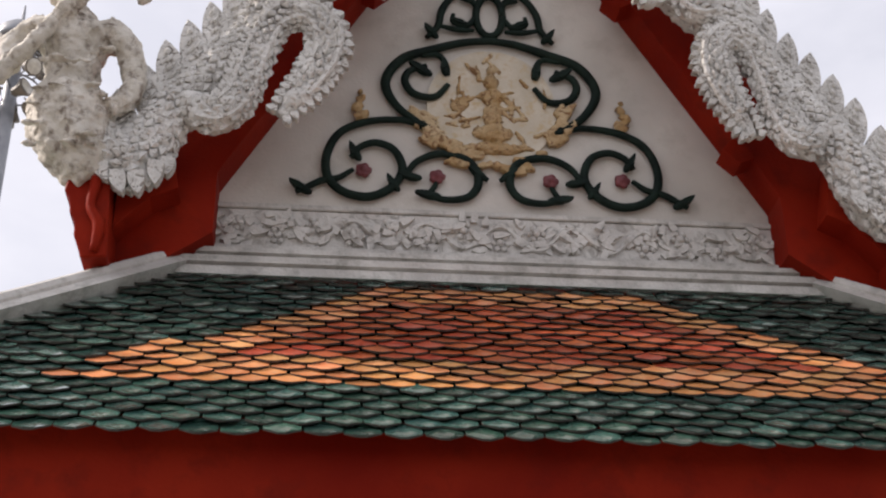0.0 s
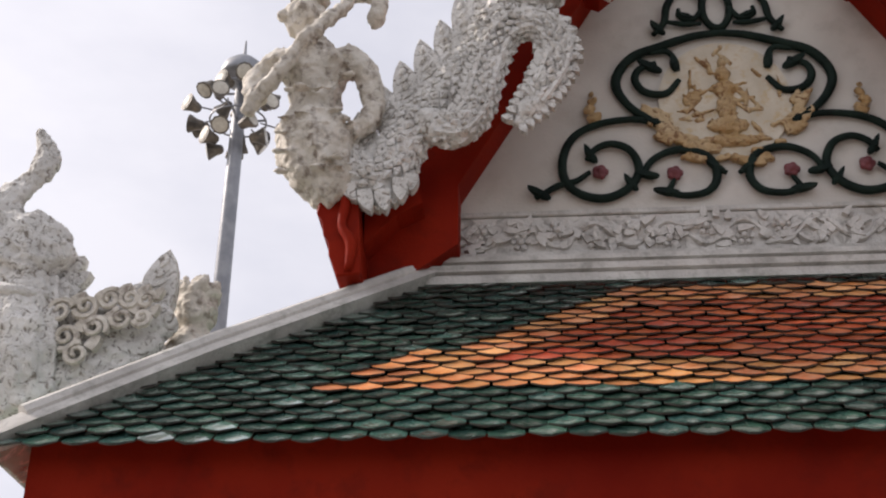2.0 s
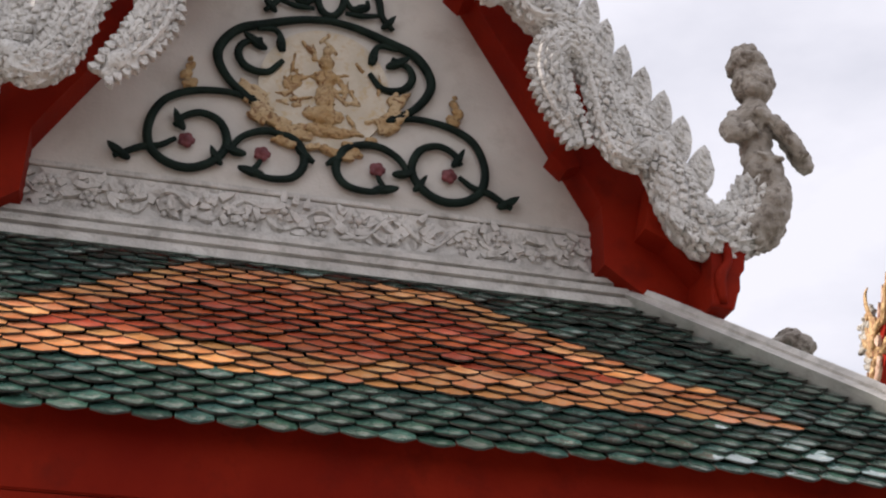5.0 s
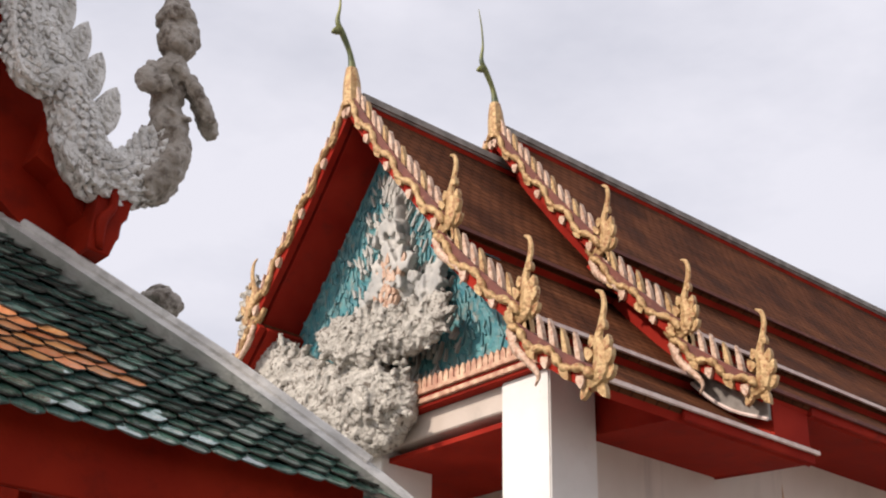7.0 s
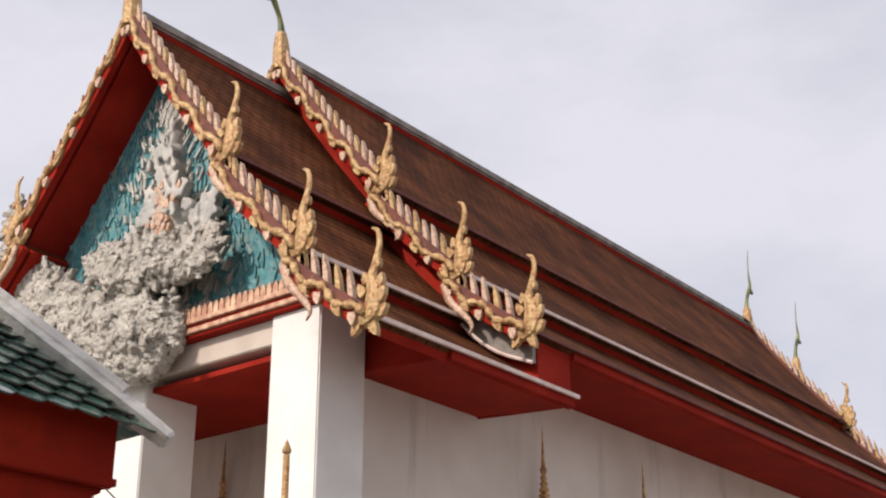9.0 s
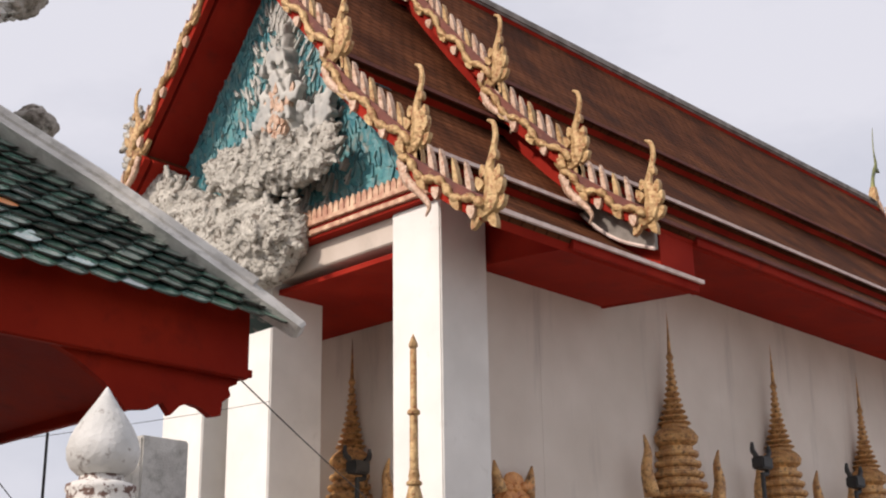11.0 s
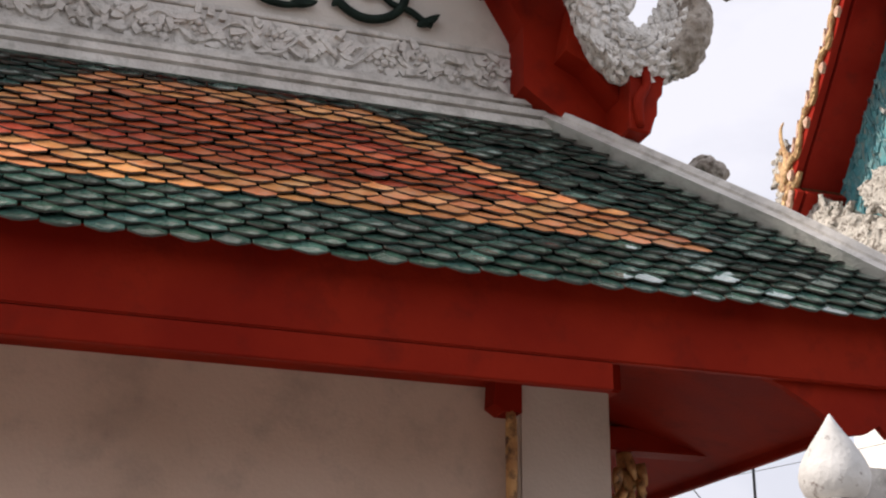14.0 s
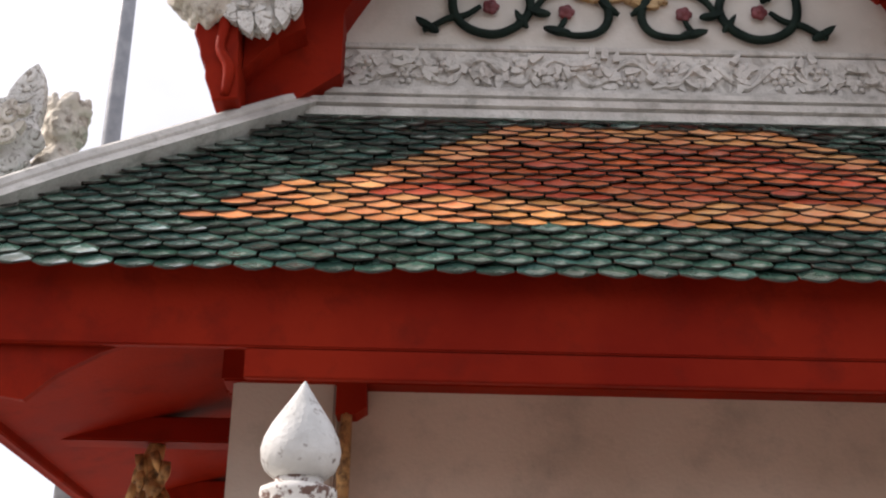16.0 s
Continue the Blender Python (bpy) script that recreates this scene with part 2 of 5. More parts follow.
M = {
    "white": material("white_paint", (0.70, 0.68, 0.64), (0.80, 0.78, 0.74), 0.8, 1.6, stain=(0.50, 0.47, 0.42), stain_at=(0.62, 0.9)),
    "cement": material("painted_cement", (0.43, 0.41, 0.38), (0.62, 0.60, 0.56), 0.8, 5, bump=0.6, stain=(0.24, 0.23, 0.20), stain_at=(0.50, 0.78)),
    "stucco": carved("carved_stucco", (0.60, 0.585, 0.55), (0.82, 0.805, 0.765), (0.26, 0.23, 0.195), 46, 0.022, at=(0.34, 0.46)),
    "smooth_stucco": material("smooth_stucco", (0.48, 0.44, 0.37), (0.70, 0.66, 0.59), 0.75, 7, bump=0.9, fine=30, stain=(0.17, 0.13, 0.10), stain_at=(0.50, 0.68), bump_dist=0.02),
    "frieze": carved("frieze_stucco", (0.50, 0.48, 0.45), (0.64, 0.62, 0.58), (0.35, 0.33, 0.30), 22, 0.012, at=(0.34, 0.48)),
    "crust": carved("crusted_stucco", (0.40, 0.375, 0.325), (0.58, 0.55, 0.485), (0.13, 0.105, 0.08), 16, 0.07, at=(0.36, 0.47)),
    "red": material("red_paint", (0.19, 0.009, 0.003), (0.265, 0.018, 0.006), 0.6, 2.2, stain=(0.13, 0.010, 0.005), stain_at=(0.52, 0.8), spec=0.06),
    "dark_red": material("faded_red_paint", (0.24, 0.014, 0.008), (0.34, 0.027, 0.015), 0.65, 1.4, stain=(0.16, 0.02, 0.014), stain_at=(0.55, 0.8), spec=0.04),
    # pale stain on green: weathered patches, and sky glints put into the colour
    "green_tile": material("green_glazed_tile", (0.022, 0.078, 0.060), (0.085, 0.195, 0.150), 0.22, 9, bump=0.35, fine=30, stain=(0.36, 0.36, 0.32), stain_at=(0.53, 0.72), per_object=0.42, coat=1.0, coat_ior=1.8),
    "green_tile_field": material("green_glazed_field", (0.022, 0.078, 0.060), (0.085, 0.195, 0.150), 0.22, 9, bump=0.35, fine=30, stain=(0.36, 0.36, 0.32), stain_at=(0.53, 0.72), per_object=0.42, coat=1.0, coat_ior=1.8, island=True),
    "orange_tile": material("orange_glazed_tile", (0.76, 0.24, 0.07), (0.93, 0.45, 0.19), 0.34, 9, bump=0.35, fine=30, stain=(0.58, 0.42, 0.28), stain_at=(0.55, 0.8), per_object=0.20, coat=0.35),
    "orange_tile_field": material("orange_glazed_field", (0.76, 0.24, 0.07), (0.93, 0.45, 0.19), 0.34, 9, bump=0.35, fine=30, stain=(0.58, 0.42, 0.28), stain_at=(0.55, 0.8), per_object=0.20, coat=0.35, island=True),
    "red_tile": material("red_glazed_tile", (0.40, 0.062, 0.020), (0.56, 0.125, 0.045), 0.36, 9, bump=0.35, fine=30, stain=(0.32, 0.17, 0.10), stain_at=(0.56, 0.8), per_object=0.16, coat=0.3),
    "red_tile_field": material("red_glazed_field", (0.40, 0.062, 0.020), (0.56, 0.125, 0.045), 0.36, 9, bump=0.35, fine=30, stain=(0.32, 0.17, 0.10), stain_at=(0.56, 0.8), per_object=0.16, coat=0.3, island=True),
    "iron": material("green_painted_iron", (0.005, 0.011, 0.009), (0.014, 0.026, 0.020), 0.6, 12, bump=0.5, spec=0.10),
    "rosette": material("rosette_paint", (0.11, 0.022, 0.028), (0.19, 0.045, 0.05), 0.55, 20),
    "medal": carved("gilded_relief", (0.40, 0.25, 0.10), (0.55, 0.42, 0.25), (0.22, 0.11, 0.04), 40, 0.02, 0.55),
    "medal_ground": material("cream_ground", (0.50, 0.44, 0.34), (0.62, 0.56, 0.46), 0.7, 9, stain=(0.50, 0.37, 0.20), stain_at=(0.5, 0.72)),
    "gold": material("gold_leaf", (0.37, 0.22, 0.09), (0.56, 0.39, 0.19), 0.5, 9, metal=0.3, bump=1.0, fine=22, stain=(0.26, 0.09, 0.03), stain_at=(0.50, 0.66), bump_dist=0.03),
    "pale_gold": material("pale_worn_gilding", (0.46, 0.29, 0.19), (0.66, 0.49, 0.37), 0.5, 9, metal=0.1, bump=0.9, fine=22, stain=(0.32, 0.12, 0.06), stain_at=(0.50, 0.68), bump_dist=0.03),
    "old_gold": material("weathered_gold", (0.40, 0.20, 0.075), (0.70, 0.42, 0.17), 0.5, 8, metal=0.25, bump=0.6, fine=22, stain=(0.10, 0.05, 0.025), stain_at=(0.48, 0.66)),
    "pink_gold": material("faded_gilding", (0.42, 0.19, 0.12), (0.72, 0.50, 0.33), 0.5, 9, metal=0.2, bump=0.4, fine=25, stain=(0.40, 0.12, 0.07), stain_at=(0.55, 0.78)),
    "mosaic": carved("blue_glass_mosaic", (0.025, 0.18, 0.22), (0.10, 0.31, 0.32), (0.22, 0.25, 0.22), 9, 0.05, 0.4),
    "brown_tile": coursed("brown_roof_tile", (0.066, 0.022, 0.010), (0.165, 0.060, 0.027), (0.045, 0.019, 0.011)),
    "ridge": material("ridge_cement", (0.16, 0.14, 0.12), (0.30, 0.27, 0.24), 0.85, 5),
    "trim": material("pink_trim", (0.62, 0.46, 0.40), (0.78, 0.64, 0.58), 0.7, 6),
    "steel": material("galvanised_steel", (0.22, 0.23, 0.25), (0.32, 0.33, 0.35), 0.45, 4, metal=0.5),
    "lamp_dark": material("dark_lamp_housing", (0.06, 0.055, 0.05), (0.20, 0.17, 0.13), 0.5, 5),
    "lamp_glass": material("lamp_glass", (0.45, 0.42, 0.36), (0.6, 0.58, 0.5), 0.15, 8),
    "verdigris": material("green_horn", (0.06, 0.08, 0.04), (0.24, 0.24, 0.08), 0.5, 4, metal=0.3),
    "lotus": material("chipped_white_paint", (0.52, 0.52, 0.50), (0.70, 0.70, 0.68), 0.7, 9, bump=0.5, stain=(0.24, 0.21, 0.19), stain_at=(0.57, 0.66)),
    "lotus_dots": material("speckled_white_paint", (0.66, 0.64, 0.60), (0.78, 0.76, 0.72), 0.7, 14, bump=0.4, stain=(0.16, 0.09, 0.07), stain_at=(0.51, 0.57)),
    "pale_relief": material("pale_relief", (0.34, 0.34, 0.32), (0.52, 0.50, 0.45), 0.6, 5, bump=0.6, fine=18, stain=(0.20, 0.17, 0.13), stain_at=(0.55, 0.75)),
    "mosaic_light": material("light_mosaic", (0.05, 0.20, 0.235), (0.20, 0.36, 0.36), 0.45, 6, bump=0.5, fine=20),
    "orange_gold": material("orange_gilding", (0.50, 0.20, 0.07), (0.72, 0.36, 0.13), 0.5, 9, metal=0.3, bump=0.6, fine=24, stain=(0.2, 0.07, 0.03)),
    # near-black: the shade of the gaps under the tiles, put into the colour
    "tile_edge": material("gap_shade_tile_edge", (0.030, 0.026, 0.022), (0.075, 0.062, 0.052), 0.8, 20),
    "cream_wall": material("cream_wall_paint", (0.56, 0.42, 0.33), (0.64, 0.495, 0.40), 0.85, 1.2, bump=0.15, stain=(0.31, 0.25, 0.21), stain_at=(0.5, 0.85)),
    "hall_wall": material("weathered_limewash", (0.60, 0.53, 0.46), (0.70, 0.63, 0.56), 0.85, 0.9, bump=0.25, stain=(0.35, 0.31, 0.285), stain_at=(0.55, 0.85), streak=0.10),
    "old_white": material("old_white_paint", (0.48, 0.405, 0.34), (0.58, 0.50, 0.43), 0.8, 2.0, stain=(0.38, 0.33, 0.28), stain_at=(0.55, 0.85)),
    # darker copy of the smooth stucco: shadow side put into the base, plus stains
    "shaded_stucco": material("stained_stucco_in_shade", (0.24, 0.205, 0.165), (0.46, 0.42, 0.37), 0.8, 8, bump=0.9, fine=32, stain=(0.10, 0.075, 0.055), stain_at=(0.50, 0.66), bump_dist=0.02),
    "added_wall": material("dark_added_wall", (0.10, 0.09, 0.08), (0.18, 0.165, 0.15), 0.9, 1.5, stain=(0.06, 0.055, 0.05)),
    "brown_board": material("dark_red_brown_board", (0.10, 0.022, 0.014), (0.17, 0.045, 0.028), 0.7, 5, stain=(0.35, 0.20, 0.10), stain_at=(0.6, 0.75)),
    "gable_paint": material("weathered_gable_paint", (0.52, 0.485, 0.44), (0.66, 0.625, 0.57), 0.8, 1.8, stain=(0.42, 0.38, 0.33), stain_at=(0.52, 0.85)),
    "wire": material("black_cable", (0.02, 0.02, 0.02), (0.04, 0.04, 0.04), 0.6, 5),
    "ground": material("paving", (0.25, 0.23, 0.205), (0.34, 0.315, 0.285), 0.85, 0.8, stain=(0.2, 0.19, 0.18)),
}


# ---- building helpers ----
def part(name, bm, mat, parent=None, label="", smooth=False):
    me = bpy.data.meshes.new(name)
    bmesh.ops.recalc_face_normals(bm, faces=bm.faces)
    if smooth:
        for f in bm.faces:
            f.smooth = True
    bm.to_mesh(me)
    bm.free()
    me.materials.append(M[mat])
    ob = new(name, me)
    if parent:
        ob.parent = parent
        ob.matrix_parent_inverse = parent.matrix_basis.inverted()
    if label:
        ob["label"] = label
    return ob


def thing(name, at, label, category, group="", kind=""):
    e = new(name)
    e.location = at
    e.empty_display_size = 0.1
    return tagged(e, label, category, group, kind)


def box(bm, x0, x1, y0, y1, z0, z1, bevel=0.0):
    vs = [bm.verts.new((x, y, z)) for x in (x0, x1) for y in (y0, y1) for z in (z0, z1)]
    fs = [bm.faces.new([vs[i] for i in q]) for q in ((0, 1, 3, 2), (4, 6, 7, 5), (0, 4, 5, 1), (2, 3, 7, 6), (0, 2, 6, 4), (1, 5, 7, 3))]
    if bevel:
        es = list({e for f in fs for e in f.edges})
        bmesh.ops.bevel(bm, geom=es, offset=bevel, segments=2, affect="EDGES")
    return bm


def prism(bm, pts, axis, a, b):
    """A polygon of 2D points, drawn out along an axis from a to b. Axis y: points are (x, z); axis x: (y, z); axis z: (x, y)."""
    def at(p, d):
        return {"y": (p[0], d, p[1]), "x": (d, p[0], p[1]), "z": (p[0], p[1], d)}[axis]
    lo = [bm.verts.new(at(p, a)) for p in pts]
    hi = [bm.verts.new(at(p, b)) for p in pts]
    bm.faces.new(lo)
    bm.faces.new(hi[::-1])
    n = len(pts)
    for i in range(n):
        bm.faces.new((lo[i], hi[i], hi[(i + 1) % n], lo[(i + 1) % n]))
    return bm


def smooth_path(ctrl, n=6):
    """A Catmull-Rom line through control rows of any length."""
    c = [np.array(p, float) for p in ctrl]
    c = [2 * c[0] - c[1]] + c + [2 * c[-1] - c[-2]]
    out = []
    for i in range(1, len(c) - 2):
        for k in range(n):
            t = k / n
            out.append(0.5 * (2 * c[i] + (c[i + 1] - c[i - 1]) * t + (2 * c[i - 1] - 5 * c[i] + 4 * c[i + 1] - c[i + 2]) * t * t
                              + (3 * c[i] - c[i - 1] - 3 * c[i + 1] + c[i + 2]) * t ** 3))
    out.append(c[-2])
    return out


def tube(bm, rows, seg=8, flat=1.0, up=(0, 1, 0)):
    """A tube through rows (x, y, z, radius); flat scales it along the up axis."""
    up = Vector(up)
    rings = []
    P = [Vector(r[:3]) for r in rows]
    for i, p in enumerate(P):
        d = (P[min(i + 1, len(P) - 1)] - P[max(i - 1, 0)]).normalized()
        a = d.cross(up)
        a = a.normalized() if a.length > 1e-4 else Vector((1, 0, 0))
        b = a.cross(d).normalized()
        r = rows[i][3]
        rings.append([bm.verts.new(p + a * math.cos(k * math.tau / seg) * r + b * math.sin(k * math.tau / seg) * r * flat) for k in range(seg)])
    for q, s in zip(rings, rings[1:]):
        for k in range(seg):
            bm.faces.new((q[k], q[(k + 1) % seg], s[(k + 1) % seg], s[k]))
    bm.faces.new(rings[0][::-1])
    bm.faces.new(rings[-1])
    return bm


def blob(bm, at, r, sub=1, turn=None):
    """An ellipsoid of radii r."""
    m = Matrix.Translation(at) @ (turn or Matrix()) @ Matrix.Diagonal((*r, 1))
    bmesh.ops.create_icosphere(bm, subdivisions=sub, radius=1.0, matrix=m)
    return bm


def lathe(bm, profile, at=(0, 0, 0), seg=20, half=False):
    """Turns rows (radius, z) about the upright through at."""
    x, y, z = at
    rings = []
    for r, h in profile:
        rings.append([bm.verts.new((x + max(r, 0.001) * math.cos(k * math.tau / seg), y + max(r, 0.001) * math.sin(k * math.tau / seg), z + h)) for k in range(seg)])
    for q, s in zip(rings, rings[1:]):
        for k in range(seg):
            bm.faces.new((q[k], q[(k + 1) % seg], s[(k + 1) % seg], s[k]))
    bm.faces.new(rings[0][::-1])
    bm.faces.new(rings[-1])
    return bm


def flame(bm, base, lean, height, width, thick, axis="y", curl=0.25):
    """A flame-shaped spike in the plane across the axis: base (x, y, z), lean as a 2D direction in the plane."""
    lx, lz = Vector(lean).normalized()
    nx, nz = -lz, lx
    pts = []
    for s, w in ((0, 0.9), (0.3, 1.0), (0.6, 0.82), (0.85, 0.42), (1.0, 0.0)):
        pts.append((s, w))
    left = [(s, w * 0.5 + curl * s * s * 0.6) for s, w in pts]
    right = [(s, -w * 0.5 + curl * s * s * 0.6) for s, w in pts[:-1]][::-1]
    poly = []
    for s, w in left + right:
        a, b = s * height, w * width
        poly.append((lx * a + nx * b, lz * a + nz * b))
    x, y, z = base
    if axis == "y":
        prism(bm, [(x + p, z + q) for p, q in poly], "y", y - thick / 2, y + thick / 2)
    else:
        prism(bm, [(y + p, z + q) for p, q in poly], "x", x - thick / 2, x + thick / 2)
    bmesh.ops.recalc_face_normals(bm, faces=bm.faces[-(len(poly) + 2):])
    return bm


NB = bmesh.new

# ---- the ground ----
bm = NB()
box(bm, -400, 400, -400, 600, -0.3, 0.0)
tagged(part("ground", bm, "ground"), "grey paved temple courtyard", "ground", kind="structure")

# plain unseen wall added behind the camera, dark to hold light off the eaves
bm = NB()
box(bm, -9.0, 14.0, -3.6, -3.3, 0.0, 3.2)
tagged(part("boundary_wall", bm, "added_wall"), "plain dark wall added out of view behind the camera", "wall", kind="structure")

# ---- the pavilion ----
XC = 0.895                      # its middle
YP = 5.60                       # plane of the gable wall
EAVE_Y, EAVE_Z = 4.27, 3.14     # lower edge of the front tiles
TOP_Y, TOP_Z = 5.47, 4.335      # upper edge of the front tiles
EAVE_U, TOP_U = 2.98, 1.49      # half widths there
BACK = 10.5

pavilion = thing("pavilion", (XC, 7.5, 0), "white temple pavilion with red eaves and a glazed green and orange tiled roof", "pavilion", kind="structure")

bm = NB()
box(bm, XC - 1.62, XC + 1.62, 5.42, 9.6, 0.0, 3.40)
part("wall", bm, "cream_wall", pavilion)
for sx in (-1, 1):
    for y0 in (5.33, 9.4):
        bm = NB()
        x0, x1 = sorted((XC + sx * 1.28, XC + sx * 1.705))
        box(bm, x0, x1, y0, y0 + 0.42, 0.0, 3.42, 0.012)
        part("column", bm, "old_white", pavilion)
bm = NB()
box(bm, XC - 2.0, XC + 2.0, 4.9, 10.0, -0.02, 0.35, 0.03)
part("base", bm, "cement", pavilion)

# beams under the eaves
bm = NB()
box(bm, XC - 1.75, XC + 1.75, 5.30, 5.50, 3.04, 3.46, 0.01)
part("beam", bm, "red", pavilion)
# added board: catches light like the fascia where the soffit strip stays dark
bm = NB()
box(bm, XC - 1.52, XC + 1.29, 4.384, 4.424, 2.795, 2.897, 0.004)
part("apron_board", bm, "red", pavilion)
for sx in (-1, 1):
    bm = NB()
    x0, x1 = sorted((XC + sx * 1.56, XC + sx * 1.76))
    box(bm, x0, x1, 5.52, 9.8, 3.04, 3.46, 0.01)
    part("beam", bm, "red", pavilion)
    for y in (6.15, 7.6, 9.2):
        bm = NB()
        x0, x1 = sorted((XC + sx * 1.76, XC + sx * 2.72))
        box(bm, x0, x1, y, y + 0.16, 2.98, 3.10, 0.008)
        part("outrigger", bm, "red", pavilion)
    bm = NB()
    prism(bm, [(XC + sx * 1.28, 3.04), (XC + sx * 1.16, 3.04), (XC + sx * 1.155, 2.94), (XC + sx * 1.20, 2.91), (XC + sx * 1.28, 2.91)], "y", 5.29, 5.42)
    part("bracket_block", bm, "red", pavilion)

# soffit and fascia
FASC = 2.90
bm = NB()
for quad in (
    [(-2.84, 4.41, FASC), (2.84, 4.41, FASC), (1.75, 5.30, 3.20), (-1.75, 5.30, 3.20)],
    [(2.84, 4.41, FASC), (2.84, BACK, FASC), (1.75, BACK, 3.20), (1.75, 5.30, 3.20)],
    [(-2.84, BACK, FASC), (-2.84, 4.41, FASC), (-1.75, 5.30, 3.20), (-1.75, BACK, 3.20)],
):
    lo = [bm.verts.new((XC + x, y, z + 0.02)) for x, y, z in quad]
    hi = [bm.verts.new((XC + x, y, z + 0.05)) for x, y, z in quad]
    bm.faces.new(lo), bm.faces.new(hi[::-1])
    for i in range(4):
        bm.faces.new((lo[i], lo[(i + 1) % 4], hi[(i + 1) % 4], hi[i]))
part("soffit", bm, "red", pavilion)
bm = NB()
box(bm, XC - 2.80, XC + 2.80, 4.38, 4.42, FASC, 3.24, 0.006)
part("fascia", bm, "red", pavilion)
for sx in (-1, 1):
    bm = NB()
    x0, x1 = sorted((XC + sx * 2.75, XC + sx * 2.79))
    box(bm, x0, x1, 4.425, BACK, FASC, 3.17, 0.006)
    part("fascia", bm, "red", pavilion)
    # scalloped board at the corner
    pts = [(2.80, 3.13), (2.80, 2.985), (2.765, 2.965), (2.785, 2.93), (2.775, 2.885), (2.735, 2.865), (2.745, 2.83), (2.705, 2.80), (2.70, 2.745), (2.655, 2.735),
           (2.60, 2.765), (2.54, 2.775), (2.50, 2.755), (2.46, 2.715), (2.42, 2.76), (2.36, 2.725), (2.26, 2.71), (2.16, 2.80), (2.02, 2.88), (1.94, 2.91), (1.94, 3.13)]
    bm = NB()
    prism(bm, [(XC + sx * u, z) for u, z in pts], "y", 4.425, 4.46)
    part("corner_board", bm, "red", pavilion)

bm = NB()
box(bm, XC - 1.6, XC + 1.6, 5.46, BACK, 3.42, 3.46)
part("ceiling", bm, "dark_red", pavilion)
bm = NB()
box(bm, XC - 2.8, XC + 2.8, BACK, BACK + 0.1, FASC, 4.3)
box(bm, XC - 1.45, XC + 1.45, BACK, BACK + 0.1, 4.3, 5.0)
part("back_board", bm, "red", pavilion)

# roof core under the tiles
bm = NB()
quads = [
    [(-EAVE_U, EAVE_Y, EAVE_Z), (EAVE_U, EAVE_Y, EAVE_Z), (TOP_U, TOP_Y, TOP_Z), (-TOP_U, TOP_Y, TOP_Z)],
    [(EAVE_U, EAVE_Y, EAVE_Z), (EAVE_U, BACK, EAVE_Z), (TOP_U, BACK, TOP_Z), (TOP_U, TOP_Y, TOP_Z)],
    [(-EAVE_U, BACK, EAVE_Z), (-EAVE_U, EAVE_Y, EAVE_Z), (-TOP_U, TOP_Y, TOP_Z), (-TOP_U, BACK, TOP_Z)],
]
for quad in quads:
    lo = [bm.verts.new((XC + x, y + (0.07 if y < 4.5 else 0.0), z - 0.03 + (0.07 if y < 4.5 else 0.0))) for x, y, z in quad]
    hi = [bm.verts.new((XC + x, y + (0.05 if y < 4.5 else 0.0), z - 0.018 + (0.05 if y < 4.5 else 0.0))) for x, y, z in quad]
    bm.faces.new(lo), bm.faces.new(hi[::-1])
    for i in range(4):
        bm.faces.new((lo[i], lo[(i + 1) % 4], hi[(i + 1) % 4], hi[i]))
roof = part("roof", bm, "green_tile", pavilion, "hipped roof of glazed tiles in green, orange and red")

# cement hips with a rolled top
for sx in (-1, 1):
    rows = [(XC + (2.905 if sx > 0 else -2.955), 4.275, 3.145), (XC + sx * 2.295, 4.80, 3.715), (XC + sx * 1.50, 5.48, 4.385)]
    bm = NB()
    a, b = Vector(rows[0]), Vector(rows[1])
    tube(bm, [(*(a - (b - a) * 0.075), 0.050), (*(a - (b - a) * 0.06), 0.062), (*(a + (b - a) * 0.10), 0.074), (*(a + (b - a) * 0.22), 0.080), (*b, 0.080), (*rows[2], 0.080)], 4, 0.7, (0, 0, 1))
    cut = a + (b - a) * 0.17
    tube(bm, [(x, y, z + 0.055, 0.036) for x, y, z in (cut, b, rows[2])], 8, 1.0, (0, 0, 1))
    tube(bm, [(x, y, z + 0.035, 0.020) for x, y, z in (a + (b - a) * 0.02, cut)], 6, 1.0, (0, 0, 1))
    part("hip_cap", bm, "cement", pavilion)
# moulded ledge over the tiles
bm = NB()
prof = [(5.43, 4.325), (5.43, 4.365), (5.475, 4.370), (5.475, 4.392), (5.450, 4.398), (5.450, 4.430), (5.505, 4.438), (5.505, 4.462), (5.485, 4.468), (5.485, 4.492), (5.545, 4.502), (5.545, 4.54), (5.62, 4.54), (5.62, 4.325)]
prism(bm, prof, "x", XC - 1.60, XC + 1.60)
part("ledge", bm, "cement", pavilion)
# frieze panel
bm = NB()
box(bm, XC - 1.56, XC + 1.56, 5.585, 5.66, 4.54, 4.755, 0.004)
frieze = part("frieze", bm, "frieze", pavilion, "carved grey stucco frieze of vines and flowers")
bm = NB()
box(bm, XC - 1.56, XC + 1.56, 5.575, 5.62, 4.757, 4.785, 0.004)
part("moulding", bm, "cement", pavilion)
# gable wall
bm = NB()
prism(bm, [(XC - 1.55, 4.55), (XC + 1.55, 4.55), (XC + 1.42, 4.80), (XC, 7.2), (XC - 1.42, 4.80)], "y", YP, YP + 0.15)
gable = part("gable_wall", bm, "gable_paint", pavilion)

